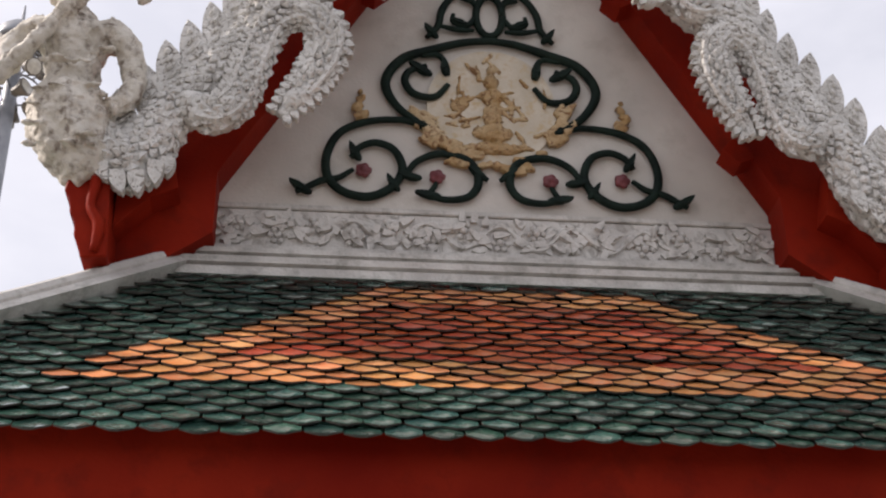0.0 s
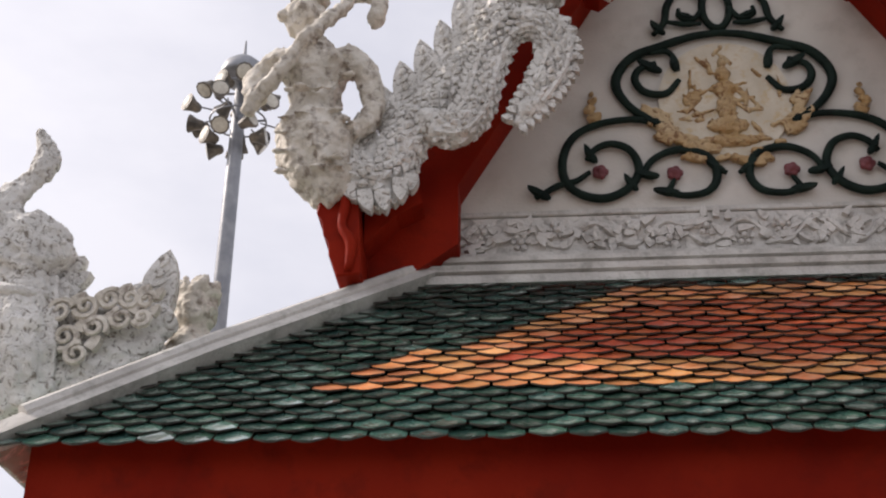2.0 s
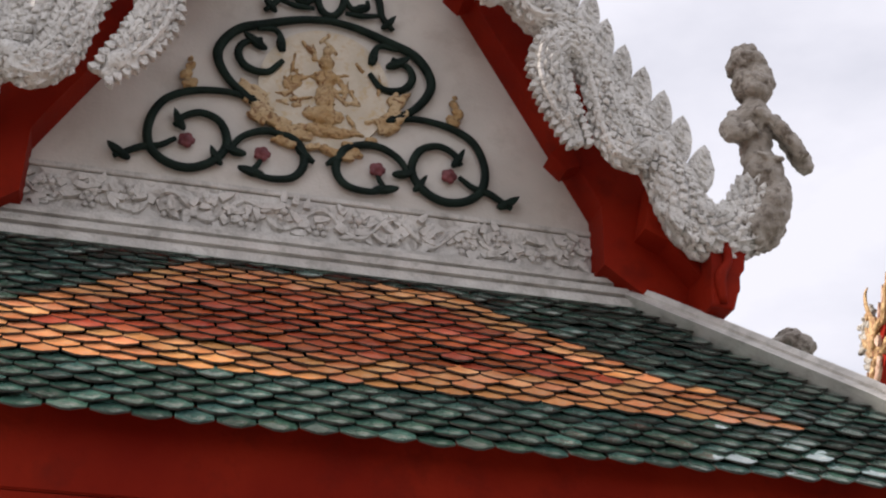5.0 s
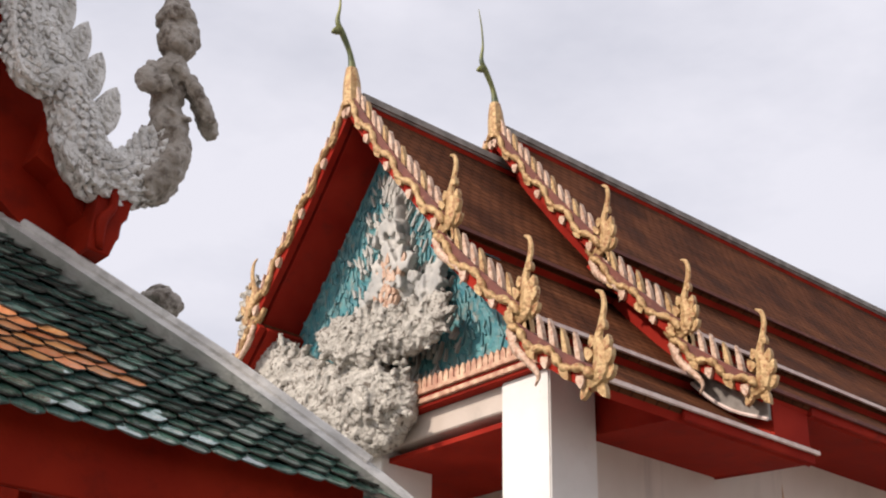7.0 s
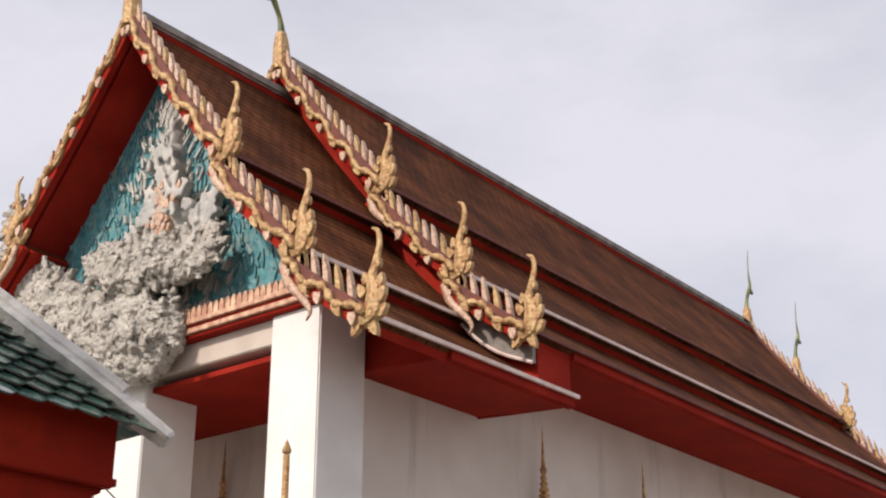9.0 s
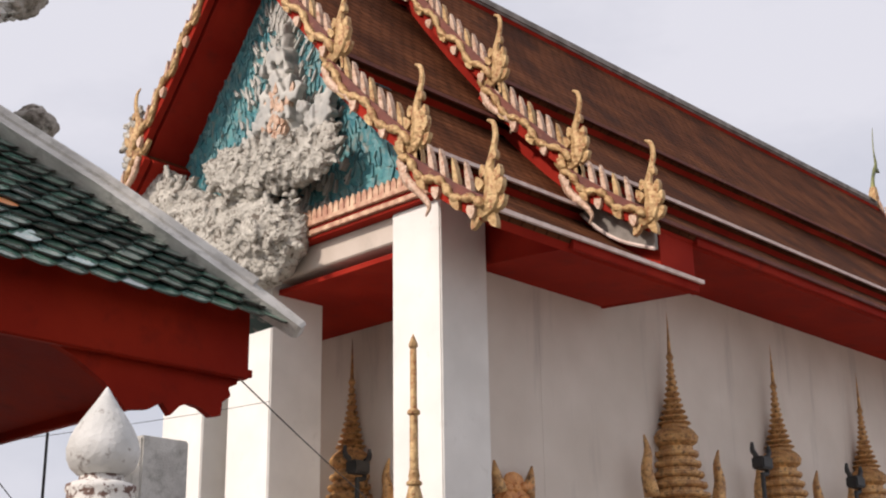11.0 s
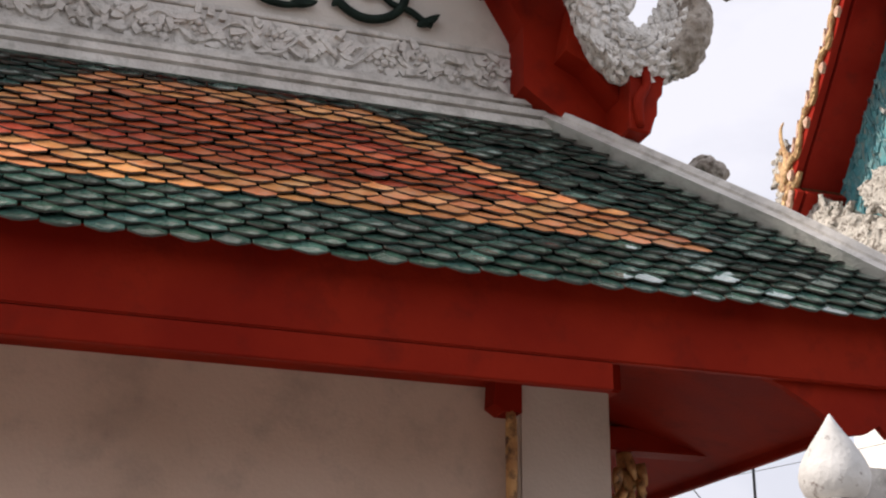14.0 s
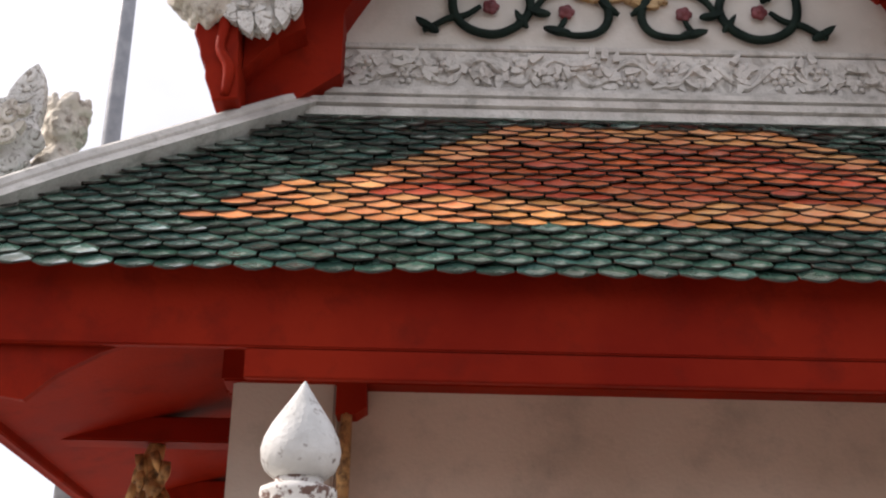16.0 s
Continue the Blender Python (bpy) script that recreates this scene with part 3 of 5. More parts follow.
# red barge boards, set back, with a proud scalloped foot
for sx in (-1, 1):
    pts = [(0.0, 7.14), (1.30, 4.92), (1.345, 4.84), (1.345, 4.52), (1.60, 4.34), (1.80, 4.26), (1.92, 4.50), (1.92, 4.70), (1.74, 4.94), (1.54, 5.20), (0.0, 7.78)]
    bm = NB()
    prism(bm, [(XC + sx * u, z) for u, z in pts], "y", 5.40, 5.597)
    board = part("barge_board", bm, "red", pavilion)
    foot = [(1.755, 4.235), (1.865, 4.225), (1.875, 4.30), (1.905, 4.33), (1.895, 4.40), (1.935, 4.44), (1.930, 4.51), (1.970, 4.55), (1.955, 4.64), (1.930, 4.70), (1.785, 4.72), (1.77, 4.50)]
    bm = NB()
    prism(bm, [(XC + sx * u, z) for u, z in foot], "y", 5.13, 5.47)
    bmesh.ops.bevel(bm, geom=list(bm.edges), offset=0.008, segments=1, affect="EDGES")
    part("foot", bm, "red", board)
    bm = NB()
    tube(bm, smooth_path([(XC + sx * 1.81, 5.125, 4.25, 0.018), (XC + sx * 1.80, 5.115, 4.38, 0.028), (XC + sx * 1.845, 5.115, 4.47, 0.022), (XC + sx * 1.835, 5.12, 4.60, 0.026), (XC + sx * 1.87, 5.125, 4.70, 0.02)], 4), 8)
    part("moulding", bm, "red", board, smooth=True)
    bm = NB()
    prism(bm, [(XC + sx * u, z) for u, z in ((1.50, 4.66), (1.62, 4.60), (1.765, 4.44), (1.765, 4.72), (1.66, 4.86), (1.56, 4.95))], "y", 5.25, 5.41)
    part("coil_support", bm, "red", board)
    # small stepped blocks on the inner edge
    for u, z in ((1.13, 5.075), (0.60, 5.99))[0 if sx > 0 else 1:]:
        bm = NB()
        prism(bm, [(XC + sx * (u + a), z + b) for a, b in ((-0.05, 0.0), (0.03, -0.075), (0.10, -0.04), (0.03, 0.10))], "y", 5.37, 5.50)
        part("block", bm, "red", pavilion)
    # upper roof slope behind the board
    bm = NB()
    prism(bm, [(XC + sx * u, z) for u, z in ((0, 7.50), (1.50, 4.95), (1.42, 4.90), (0, 7.40))], "y", 5.60, BACK)
    part("upper_roof", bm, "green_tile", pavilion)

# vine relief of the frieze
N_WAVE = 8.5
bm = NB()
rows = []
for i in range(200):
    a = i / 199
    rows.append((XC - 1.5 + 3.0 * a, 5.580, 4.645 + 0.062 * math.sin(a * N_WAVE * math.tau), 0.015 + 0.006 * math.sin(i * 0.9)))
tube(bm, rows, 6)
part("vine", bm, "frieze", frieze)
rnd = random.Random(5)
for k in range(17):
    a = (k + 0.5) / 17
    side = 1 if k % 2 else -1
    x, z = XC - 1.5 + 3.0 * a, 4.645 + 0.030 * side
    bm = NB()
    blob(bm, (x, 5.572, z), (0.022, 0.018, 0.022))
    for j in range(6):
        q = j * math.tau / 6
        blob(bm, (x + 0.034 * math.cos(q), 5.578, z + 0.034 * math.sin(q)), (0.017, 0.012, 0.017))
    for j in range(9):
        flame(bm, (x + rnd.uniform(-0.088, 0.088), 5.580 + rnd.uniform(-0.010, 0.010), z - side * rnd.uniform(-0.05, 0.10)), (rnd.uniform(-1, 1), rnd.uniform(-1, 1)), rnd.uniform(0.05, 0.085), 0.034, 0.034, "y", rnd.uniform(-0.7, 0.7))
    part("flower", bm, "frieze", frieze)

# ---- iron scrollwork and medallion on the gable ----
scroll = thing("scrollwork", (XC, 5.56, 5.2), "dark green painted iron scrolls with red rosettes on the gable", "ornament")


XS = 0.873                       # axis of the scrolls


def stroke(pts, sx, r=0.021, name="scroll"):
    bm = NB()
    n = len(pts)
    rows = []
    for i, (v, z) in enumerate(pts):
        w = r * 0.84 * (0.55 + 0.55 * math.sin(math.pi * (0.12 + 0.76 * i / (n - 1))))
        rows.append((XS + sx * v, 5.572, z + 0.012, w))
    tube(bm, rows, 8, 0.9)
    part(name, bm, "iron", scroll, smooth=True)


for sx in (-1, 1):
    # one spiral from the middle over the outer ring
    stroke(smooth_path([(0.35, 5.25), (0.46, 5.28), (0.63, 5.26), (0.76, 5.19), (0.82, 5.06), (0.81, 4.93), (0.73, 4.85), (0.61, 4.83), (0.5, 4.89), (0.45, 4.99), (0.49, 5.1), (0.58, 5.14), (0.66, 5.11), (0.7, 5.05)]), sx, 0.025)
    # stem and tip at the outer end
    stroke(smooth_path([(0.69, 4.98), (0.76, 4.93), (0.84, 4.91), (0.91, 4.87), (0.96, 4.84)]), sx, 0.020)
    # inner ring
    stroke(smooth_path([(0.44, 4.95), (0.38, 5.04), (0.27, 5.09), (0.15, 5.07), (0.09, 5.01), (0.08, 4.92), (0.13, 4.85), (0.23, 4.83), (0.33, 4.85)]), sx, 0.024)
    # tip towards the middle
    stroke(smooth_path([(0.13, 5.05), (0.09, 4.99), (0.03, 4.95)]), sx, 0.020)
    # hook to the rosette
    stroke(smooth_path([(0.33, 4.85), (0.3, 4.89), (0.28, 4.93)]), sx, 0.016)
    # big ring beside the medallion
    stroke(smooth_path([(-0.04, 5.8), (0.13, 5.78), (0.31, 5.72), (0.45, 5.66), (0.53, 5.55), (0.53, 5.45), (0.45, 5.33), (0.31, 5.24)]), sx, 0.028)
    # its inner spiral
    stroke(smooth_path([(0.22, 5.51), (0.29, 5.43), (0.39, 5.44), (0.44, 5.51), (0.42, 5.58), (0.33, 5.62)]), sx, 0.023)
    # upper stub
    stroke(smooth_path([(0.36, 5.68), (0.27, 5.69), (0.23, 5.63), (0.22, 5.57)]), sx, 0.018)
    # outer curl of the crown
    stroke(smooth_path([(0.33, 5.8), (0.27, 5.88), (0.25, 5.98), (0.19, 6.08), (0.08, 6.15)]), sx, 0.022)
    # curl of the crown
    stroke(smooth_path([(0.15, 6.07), (0.08, 6.04), (0.07, 5.96), (0.12, 5.89), (0.19, 5.91), (0.19, 5.96)]), sx, 0.018)
    # foot of the crown
    stroke(smooth_path([(0.26, 5.88), (0.17, 5.86), (0.08, 5.86)]), sx, 0.017)
    # leaves
    for v, z, r, q in ((0.68, 5.07, 0.055, 1.0), (0.93, 4.86, 0.060, 0.5), (0.4, 4.95, 0.055, 0.1), (0.07, 4.98, 0.050, 0.6), (0.31, 4.85, 0.060, 0.1), (0.35, 5.59, 0.065, 0.5), (0.24, 5.6, 0.045, 1.3), (0.3, 5.83, 0.050, 0.8), (0.14, 5.9, 0.045, 0.3), (0.35, 5.25, 0.050, 0.4), (0.49, 4.9, 0.050, 0.9), (0.1, 6.07, 0.040, 0.5)):
        bm = NB()
        z += 0.012
        blob(bm, (XS + sx * v, 5.572, z), (r * 0.9, 0.020, r * 0.40), 2, Matrix.Rotation(-sx * q, 4, "Y"))
        flame(bm, (XS + sx * v, 5.565, z), (sx * math.cos(q), math.sin(q)), r * 1.35, r * 0.55, 0.03, "y", 0.4 * sx)
        part("leaf", bm, "iron", scroll)
    for v, z in [(0.64, 4.99), (0.28, 4.97)]:
        bm = NB()
        for j in range(5):
            q = j * math.tau / 5
            blob(bm, (XS + sx * v + 0.022 * math.cos(q), 5.572, z + 0.022 * math.sin(q)), (0.024, 0.02, 0.024))
        blob(bm, (XS + sx * v, 5.560, z), (0.02, 0.02, 0.02))
        ob = part("rosette", bm, "rosette", scroll, "dull red rosette", smooth=True)
        mod = ob.modifiers.new("merge", "REMESH")
        mod.mode, mod.voxel_size, mod.use_smooth_shade = "VOXEL", 0.005, True
# upright oval in the crown
bm = NB()
tube(bm, [(XS + 0.070 * math.cos(k * math.tau / 28), 5.572, 5.970 + 0.130 * math.sin(k * math.tau / 28), 0.020) for k in range(29)], 8, 0.9)
part("scroll", bm, "iron", scroll, smooth=True)


def worn(ob, voxel=0.007):
    mod = ob.modifiers.new("merge", "REMESH")
    mod.mode, mod.voxel_size, mod.use_smooth_shade = "VOXEL", voxel, True
    tx = bpy.data.textures.new("worn_gilding", "CLOUDS")
    tx.noise_scale, tx.noise_depth = 0.03, 2
    d = ob.modifiers.new("wear", "DISPLACE")
    d.texture, d.strength, d.texture_coords = tx, 0.02, "GLOBAL"
    return ob


medal = thing("medallion", (XC, 5.58, 5.49), "oval gilded plaster medallion with a seated relief on cream", "ornament")
MZ = 5.40
bm = NB()
prism(bm, [(XS + 0.33 * math.cos(k * math.tau / 40), MZ + 0.35 * math.sin(k * math.tau / 40)) for k in range(40)], "y", 5.582, 5.604)
part("ground_plate", bm, "medal_ground", medal)
rnd = random.Random(8)
bm = NB()
for k in range(44):
    q = rnd.uniform(3.3, 6.1)
    lean = (math.cos(q + 1.2 * (1 if q > 4.7 else -1)), math.sin(q + 1.2 * (1 if q > 4.7 else -1)))
    s = rnd.uniform(0.86, 1.12)
    flame(bm, (XS + 0.36 * s * math.cos(q), 5.575 + rnd.uniform(-0.006, 0.006), MZ + 0.02 + 0.35 * s * math.sin(q)), lean, rnd.uniform(0.06, 0.13), rnd.uniform(0.03, 0.05), 0.035, "y", rnd.uniform(-0.8, 0.8))
worn(part("garland", bm, "medal", medal, smooth=True))
bm = NB()
# a plain cone-shaped mass with a wide foot, curls beside it
for v, z, rx, rz in ((0, -0.25, 0.17, 0.035), (0, -0.16, 0.11, 0.05), (0, -0.05, 0.05, 0.08), (0, 0.06, 0.065, 0.05), (0, 0.15, 0.04, 0.05), (0, 0.22, 0.02, 0.04)):
    blob(bm, (XS + v, 5.578, MZ + z), (rx, 0.028, rz), 2)
for k in range(46):
    q, s = rnd.uniform(0, math.tau), rnd.uniform(0.15, 0.95)
    flame(bm, (XS + 0.29 * s * math.cos(q), 5.580 + rnd.uniform(-0.005, 0.005), MZ + 0.31 * s * math.sin(q)), (rnd.uniform(-1, 1), rnd.uniform(-0.3, 1)), rnd.uniform(0.05, 0.14), rnd.uniform(0.014, 0.024), 0.020, "y", rnd.uniform(-0.9, 0.9))
worn(part("relief", bm, "medal", medal, smooth=True))
for sx in (-1, 1):
    bm = NB()
    for v, z, r in ((0.655, 5.31, 0.05), (0.68, 5.36, 0.04), (0.66, 5.41, 0.032), (0.665, 5.455, 0.018)):
        blob(bm, (XS + sx * v, 5.572, z), (r, 0.026, r * 0.7), 1, Matrix.Rotation(sx * 0.5, 4, "Y"))
    worn(part("bud", bm, "medal", medal, smooth=True))

# ---- nagas on the barge boards ----
YN = 5.19


def body_tube(bm, ctrl, sx, y):
    """A tapering body through (u, z, radius) rows."""
    tube(bm, [(XC + sx * u, y, z, r) for u, z, r in smooth_path(ctrl, 5)], 10, 0.85)


def merged(ob, voxel=0.011):
    mod = ob.modifiers.new("merge", "REMESH")
    mod.mode, mod.voxel_size, mod.use_smooth_shade = "VOXEL", voxel, True
    for size, strength in ((0.10, 0.045), (0.03, 0.016)):
        tx = bpy.data.textures.new("worn_relief", "CLOUDS")
        tx.noise_scale, tx.noise_depth = size, 2
        d = ob.modifiers.new("wear", "DISPLACE")
        d.texture, d.strength, d.texture_coords = tx, strength, "GLOBAL"
    return ob


def feather(bm, base, lean, h, w, thick, back):
    """A broad crest leaf across the y axis: rounded back, straighter front, raised ribs."""
    l = Vector(lean).normalized()
    n = Vector((-l.y, l.x)) * back
    prof = ((0.0, 0.50, 0.40), (0.18, 0.60, 0.44), (0.36, 0.60, 0.44), (0.54, 0.52, 0.40), (0.72, 0.38, 0.33), (0.87, 0.20, 0.22), (1.0, 0.02, 0.04))
    x, y, z = base

    def at(s, q):
        p = l * (s * h) + n * (q * w)
        return (x + p.x, z + p.y)
    prism(bm, [at(s, a) for s, a, b in prof] + [at(s, -b) for s, a, b in reversed(prof)], "y", y - thick / 2, y + thick / 2)
    bmesh.ops.bevel(bm, geom=list(bm.edges), offset=0.009, segments=1, affect="EDGES")
    for k in range(5):
        s = 0.06 + 0.16 * k
        q0, q1 = at(s, 0.42 * (1 - s)), at(s + 0.15, -0.30 * (1 - s))
        tube(bm, [(q0[0], y - thick / 2, q0[1], 0.009), ((q0[0] + q1[0]) / 2, y - thick / 2 - 0.006, (q0[1] + q1[1]) / 2 - 0.01, 0.012), (q1[0], y - thick / 2, q1[1], 0.006)], 5)


def scale_coat(bm, ctrl, sx, y, rnd, size=0.052):
    """Staggered pointed scales over the front of a body through (u, z, radius) rows."""
    P = smooth_path(ctrl, 12)
    run, row = 0.0, 0
    for i in range(1, len(P) - 1):
        step = math.hypot(P[i][0] - P[i - 1][0], P[i][1] - P[i - 1][1])
        run += step
        if run < size * 0.62:
            continue
        run, row = 0.0, row + 1
        u, z, r = P[i]
        d = Vector((P[i - 1][0] - P[i + 1][0], P[i - 1][1] - P[i + 1][1])).normalized()
        n = Vector((-d.y, d.x))
        count = max(3, int(r * 3.0 / size))
        for k in range(count + 1):
            a = (k + (0.5 if row % 2 else 0.0)) / count * 2.9 - 1.45
            if abs(a) > 1.5:
                continue
            half = size * 0.5 * rnd.uniform(0.85, 1.1)

            def at(along, across, lift):
                q = a + across / r
                rr = r + lift
                p = n * (math.sin(q) * rr) + d * along
                return bm.verts.new((XC + sx * (u + p.x), y - math.cos(q) * rr * 0.85, z + p.y))
            jig = rnd.uniform(-0.006, 0.006)
            tip, le, ri, top, mid = at(size * 0.75 + jig, 0, 0.016), at(size * 0.15, -half, 0.002), at(size * 0.15, half, 0.002), at(-size * 0.4, 0, 0.0), at(size * 0.25, 0, 0.022 + jig)
            foot = at(size * 0.70, 0, -0.004)
            for f in ((tip, mid, le), (tip, ri, mid), (le, mid, top), (mid, ri, top), (tip, le, foot), (tip, foot, ri)):
                bm.faces.new(f)


def fringe(bm, ctrl, sx, y, side, rnd, size=0.048):
    """A serrated edge of small curled leaves along one side of a body."""
    P = smooth_path(ctrl, 12)
    run = 0.0
    for i in range(1, len(P) - 1):
        run += math.hypot(P[i][0] - P[i - 1][0], P[i][1] - P[i - 1][1])
        if run < size * 0.75:
            continue
        run = 0.0
        u, z, r = P[i]
        d = Vector((P[i + 1][0] - P[i - 1][0], P[i + 1][1] - P[i - 1][1])).normalized()
        n = Vector((-d.y, d.x)) * side
        base = (XC + sx * (u + n.x * r * 0.86), y - r * 0.3, z + n.y * r * 0.86)
        lean = (sx * (n.x * 0.75 + d.x * 0.6), n.y * 0.75 + d.y * 0.6)
        k = rnd.uniform(0.85, 1.15)
        flame(bm, base, lean, size * 0.95 * k, size * 0.8, 0.04, "y", 0.35 * side * sx)


def naga(sx):
    rnd = random.Random(11)
    n = thing("naga", (XC + sx * 1.3, YN, 5.1), "weathered white stucco naga coiling up the red barge board", "naga", "barge board nagas")
    start = [(2.07, 4.95, 0.105), (2.02, 4.78, 0.13), (1.89, 4.64, 0.14), (1.72, 4.67, 0.14)] if sx > 0 else [(1.93, 4.92, 0.10), (1.84, 4.78, 0.13), (1.71, 4.73, 0.135)]
    rows = start + [(1.60, 4.90, 0.115), (1.52, 5.05, 0.105), (1.40, 5.20, 0.095), (1.29, 5.36, 0.09), (1.19, 5.54, 0.09), (1.10, 5.68, 0.11), (1.00, 5.76, 0.12),
                    (0.90, 5.88, 0.12), (0.88, 6.05, 0.10), (0.80, 6.26, 0.09), (0.70, 6.44, 0.11), (0.55, 6.62, 0.13), (0.40, 6.90, 0.13), (0.2, 7.2, 0.13)]
    bm = NB()
    body_tube(bm, rows, sx, YN)
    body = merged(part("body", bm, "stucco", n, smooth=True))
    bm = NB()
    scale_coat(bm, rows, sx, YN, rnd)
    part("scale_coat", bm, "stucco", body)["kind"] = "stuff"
    for du, dz in ((0, 0), (-0.42, 0.76)):
        loop = [(a + du, b + dz, r) for a, b, r in ((1.50, 5.06, 0.06), (1.43, 4.98, 0.078), (1.33, 4.97, 0.085), (1.25, 5.06, 0.085), (1.21, 5.20, 0.082), (1.17, 5.35, 0.078), (1.10, 5.51, 0.078), (0.97, 5.56, 0.082),
                (0.875, 5.48, 0.088), (0.855, 5.34, 0.088), (0.91, 5.20, 0.080), (0.985, 5.08, 0.066), (1.06, 4.98, 0.030))]
        if sx > 0:
            loop = [(0.99 + du + (a - du - 0.855) * 0.78, b, r * 0.95) for a, b, r in loop]
        bm = NB()
        body_tube(bm, loop, sx, YN - 0.06)
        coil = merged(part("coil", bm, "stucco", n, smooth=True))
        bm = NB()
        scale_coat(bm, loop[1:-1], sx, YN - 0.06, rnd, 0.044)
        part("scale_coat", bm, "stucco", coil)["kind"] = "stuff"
        bm = NB()
        fringe(bm, loop[1:], sx, YN - 0.06, -1, rnd)
        fringe(bm, loop[8:], sx, YN - 0.06, 1, rnd, 0.05)
        part("leaf_edge", bm, "stucco", coil)["kind"] = "stuff"
        # raised rim of the coil
        P = smooth_path(loop[1:-1], 6)
        bm = NB()
        for side in (-0.60, 0.60):
            rim = []
            for i in range(1, len(P) - 1):
                d = Vector((P[i + 1][0] - P[i - 1][0], P[i + 1][1] - P[i - 1][1])).normalized()
                u, z, r = P[i][0] - d.y * P[i][2] * side, P[i][1] + d.x * P[i][2] * side, P[i][2]
                rim.append((XC + sx * u, YN - 0.06 - r * 0.72, z, 0.014 + 0.004 * (i % 2)))
            tube(bm, rim, 6)
        part("rim", bm, "stucco", coil)
    # broad crest leaves along the back
    for u, z, h in ((1.735, 4.88, 0.25), (1.63, 5.02, 0.27), (1.535, 5.14, 0.29), (1.435, 5.25, 0.31), (1.34, 5.37, 0.31), (1.255, 5.52, 0.31), (1.19, 5.68, 0.30), (1.10, 5.84, 0.32), (1.02, 6.0, 0.32), (0.94, 6.18, 0.32)):
        bm = NB()
        feather(bm, (XC + sx * u, YN + 0.02 + 0.05 * (z - 5.3), z), (sx * 0.30, 1.0), h, 0.135, 0.06, sx * -1)
        part("crest_leaf", bm, "stucco", n)
    # leaves under the coil
    for k in range(9):
        a = k / 8
        bm = NB()
        flame(bm, (XC + sx * (1.54 + 0.34 * a), YN - 0.05 - 0.03 * (k % 2), 4.735 - 0.10 * math.sin(a * 3.1)), (sx * (0.2 - a * 0.6), -1), 0.09 + 0.03 * (k % 2), 0.075, 0.05, "y", 0.4)
        part("fringe_leaf", bm, "stucco", n)
    return n


naga(-1)
naga(1)


# ---- statues on the coils: plain stucco shapes ----
def figure(name, rows, blobs, at, label, mat="smooth_stucco", voxel=0.010):
    bm = NB()
    for ctrl in rows:
        tube(bm, smooth_path(ctrl, 4), 8)
    for b in blobs:
        blob(bm, b[0], b[1], 2)
    ob = part(name, bm, mat, None, smooth=True)
    mod = ob.modifiers.new("merge", "REMESH")
    mod.mode, mod.voxel_size, mod.use_smooth_shade = "VOXEL", voxel, True
    for size, strength in ((0.11, 0.045), (0.035, 0.024)):
        tx = bpy.data.textures.new("worn_stucco", "CLOUDS")
        tx.noise_scale, tx.noise_depth = size, 2
        d = ob.modifiers.new("wear", "DISPLACE")
        d.texture, d.strength, d.texture_coords = tx, strength, "GLOBAL"
    return tagged(ob, label, "statue")


Y = 5.17
rnd = random.Random(3)
figure("statue", [
    [(-0.95, Y, 4.62, 0.10), (-1.02, Y, 4.74, 0.16), (-1.09, Y, 4.90, 0.20), (-1.12, Y, 5.02, 0.175), (-1.12, Y, 5.12, 0.125), (-1.12, Y, 5.26, 0.14), (-1.13, Y, 5.38, 0.17), (-1.14, Y, 5.49, 0.10), (-1.17, Y, 5.58, 0.065)],
    [(-1.00, Y, 5.44, 0.085), (-0.89, Y - 0.02, 5.33, 0.07), (-0.83, Y - 0.03, 5.15, 0.06), (-0.86, Y - 0.05, 5.02, 0.055), (-0.93, Y - 0.08, 4.95, 0.055)],
    [(-1.26, Y - 0.02, 5.42, 0.085), (-1.34, Y - 0.06, 5.35, 0.07), (-1.41, Y - 0.08, 5.22, 0.055), (-1.37, Y - 0.12, 5.12, 0.05)],
    [(-1.42, Y - 0.12, 5.05, 0.034), (-1.30, Y - 0.15, 5.22, 0.036), (-1.14, Y - 0.18, 5.43, 0.036), (-0.99, Y - 0.12, 5.66, 0.036), (-0.95, Y - 0.05, 5.78, 0.036), (-0.89, Y, 5.83, 0.042), (-0.83, Y, 5.77, 0.042), (-0.845, Y, 5.67, 0.045), (-0.875, Y, 5.65, 0.03)],
], [((-1.20, Y - 0.01, 5.68), (0.105, 0.11, 0.125)), ((-1.18, Y, 5.81), (0.10, 0.10, 0.06)), ((-1.18, Y, 5.90), (0.055, 0.055, 0.07)), ((-1.29, Y - 0.05, 5.67), (0.03, 0.03, 0.025)),
    *[((-1.10 + rnd.uniform(-0.14, 0.16), Y - 0.17 + rnd.uniform(-0.02, 0.03), rnd.uniform(4.68, 5.22)), (0.045, 0.02, 0.010)) for k in range(30)]],
    (0, 0, 0), "weathered cream stucco guardian figure standing on the naga coil")

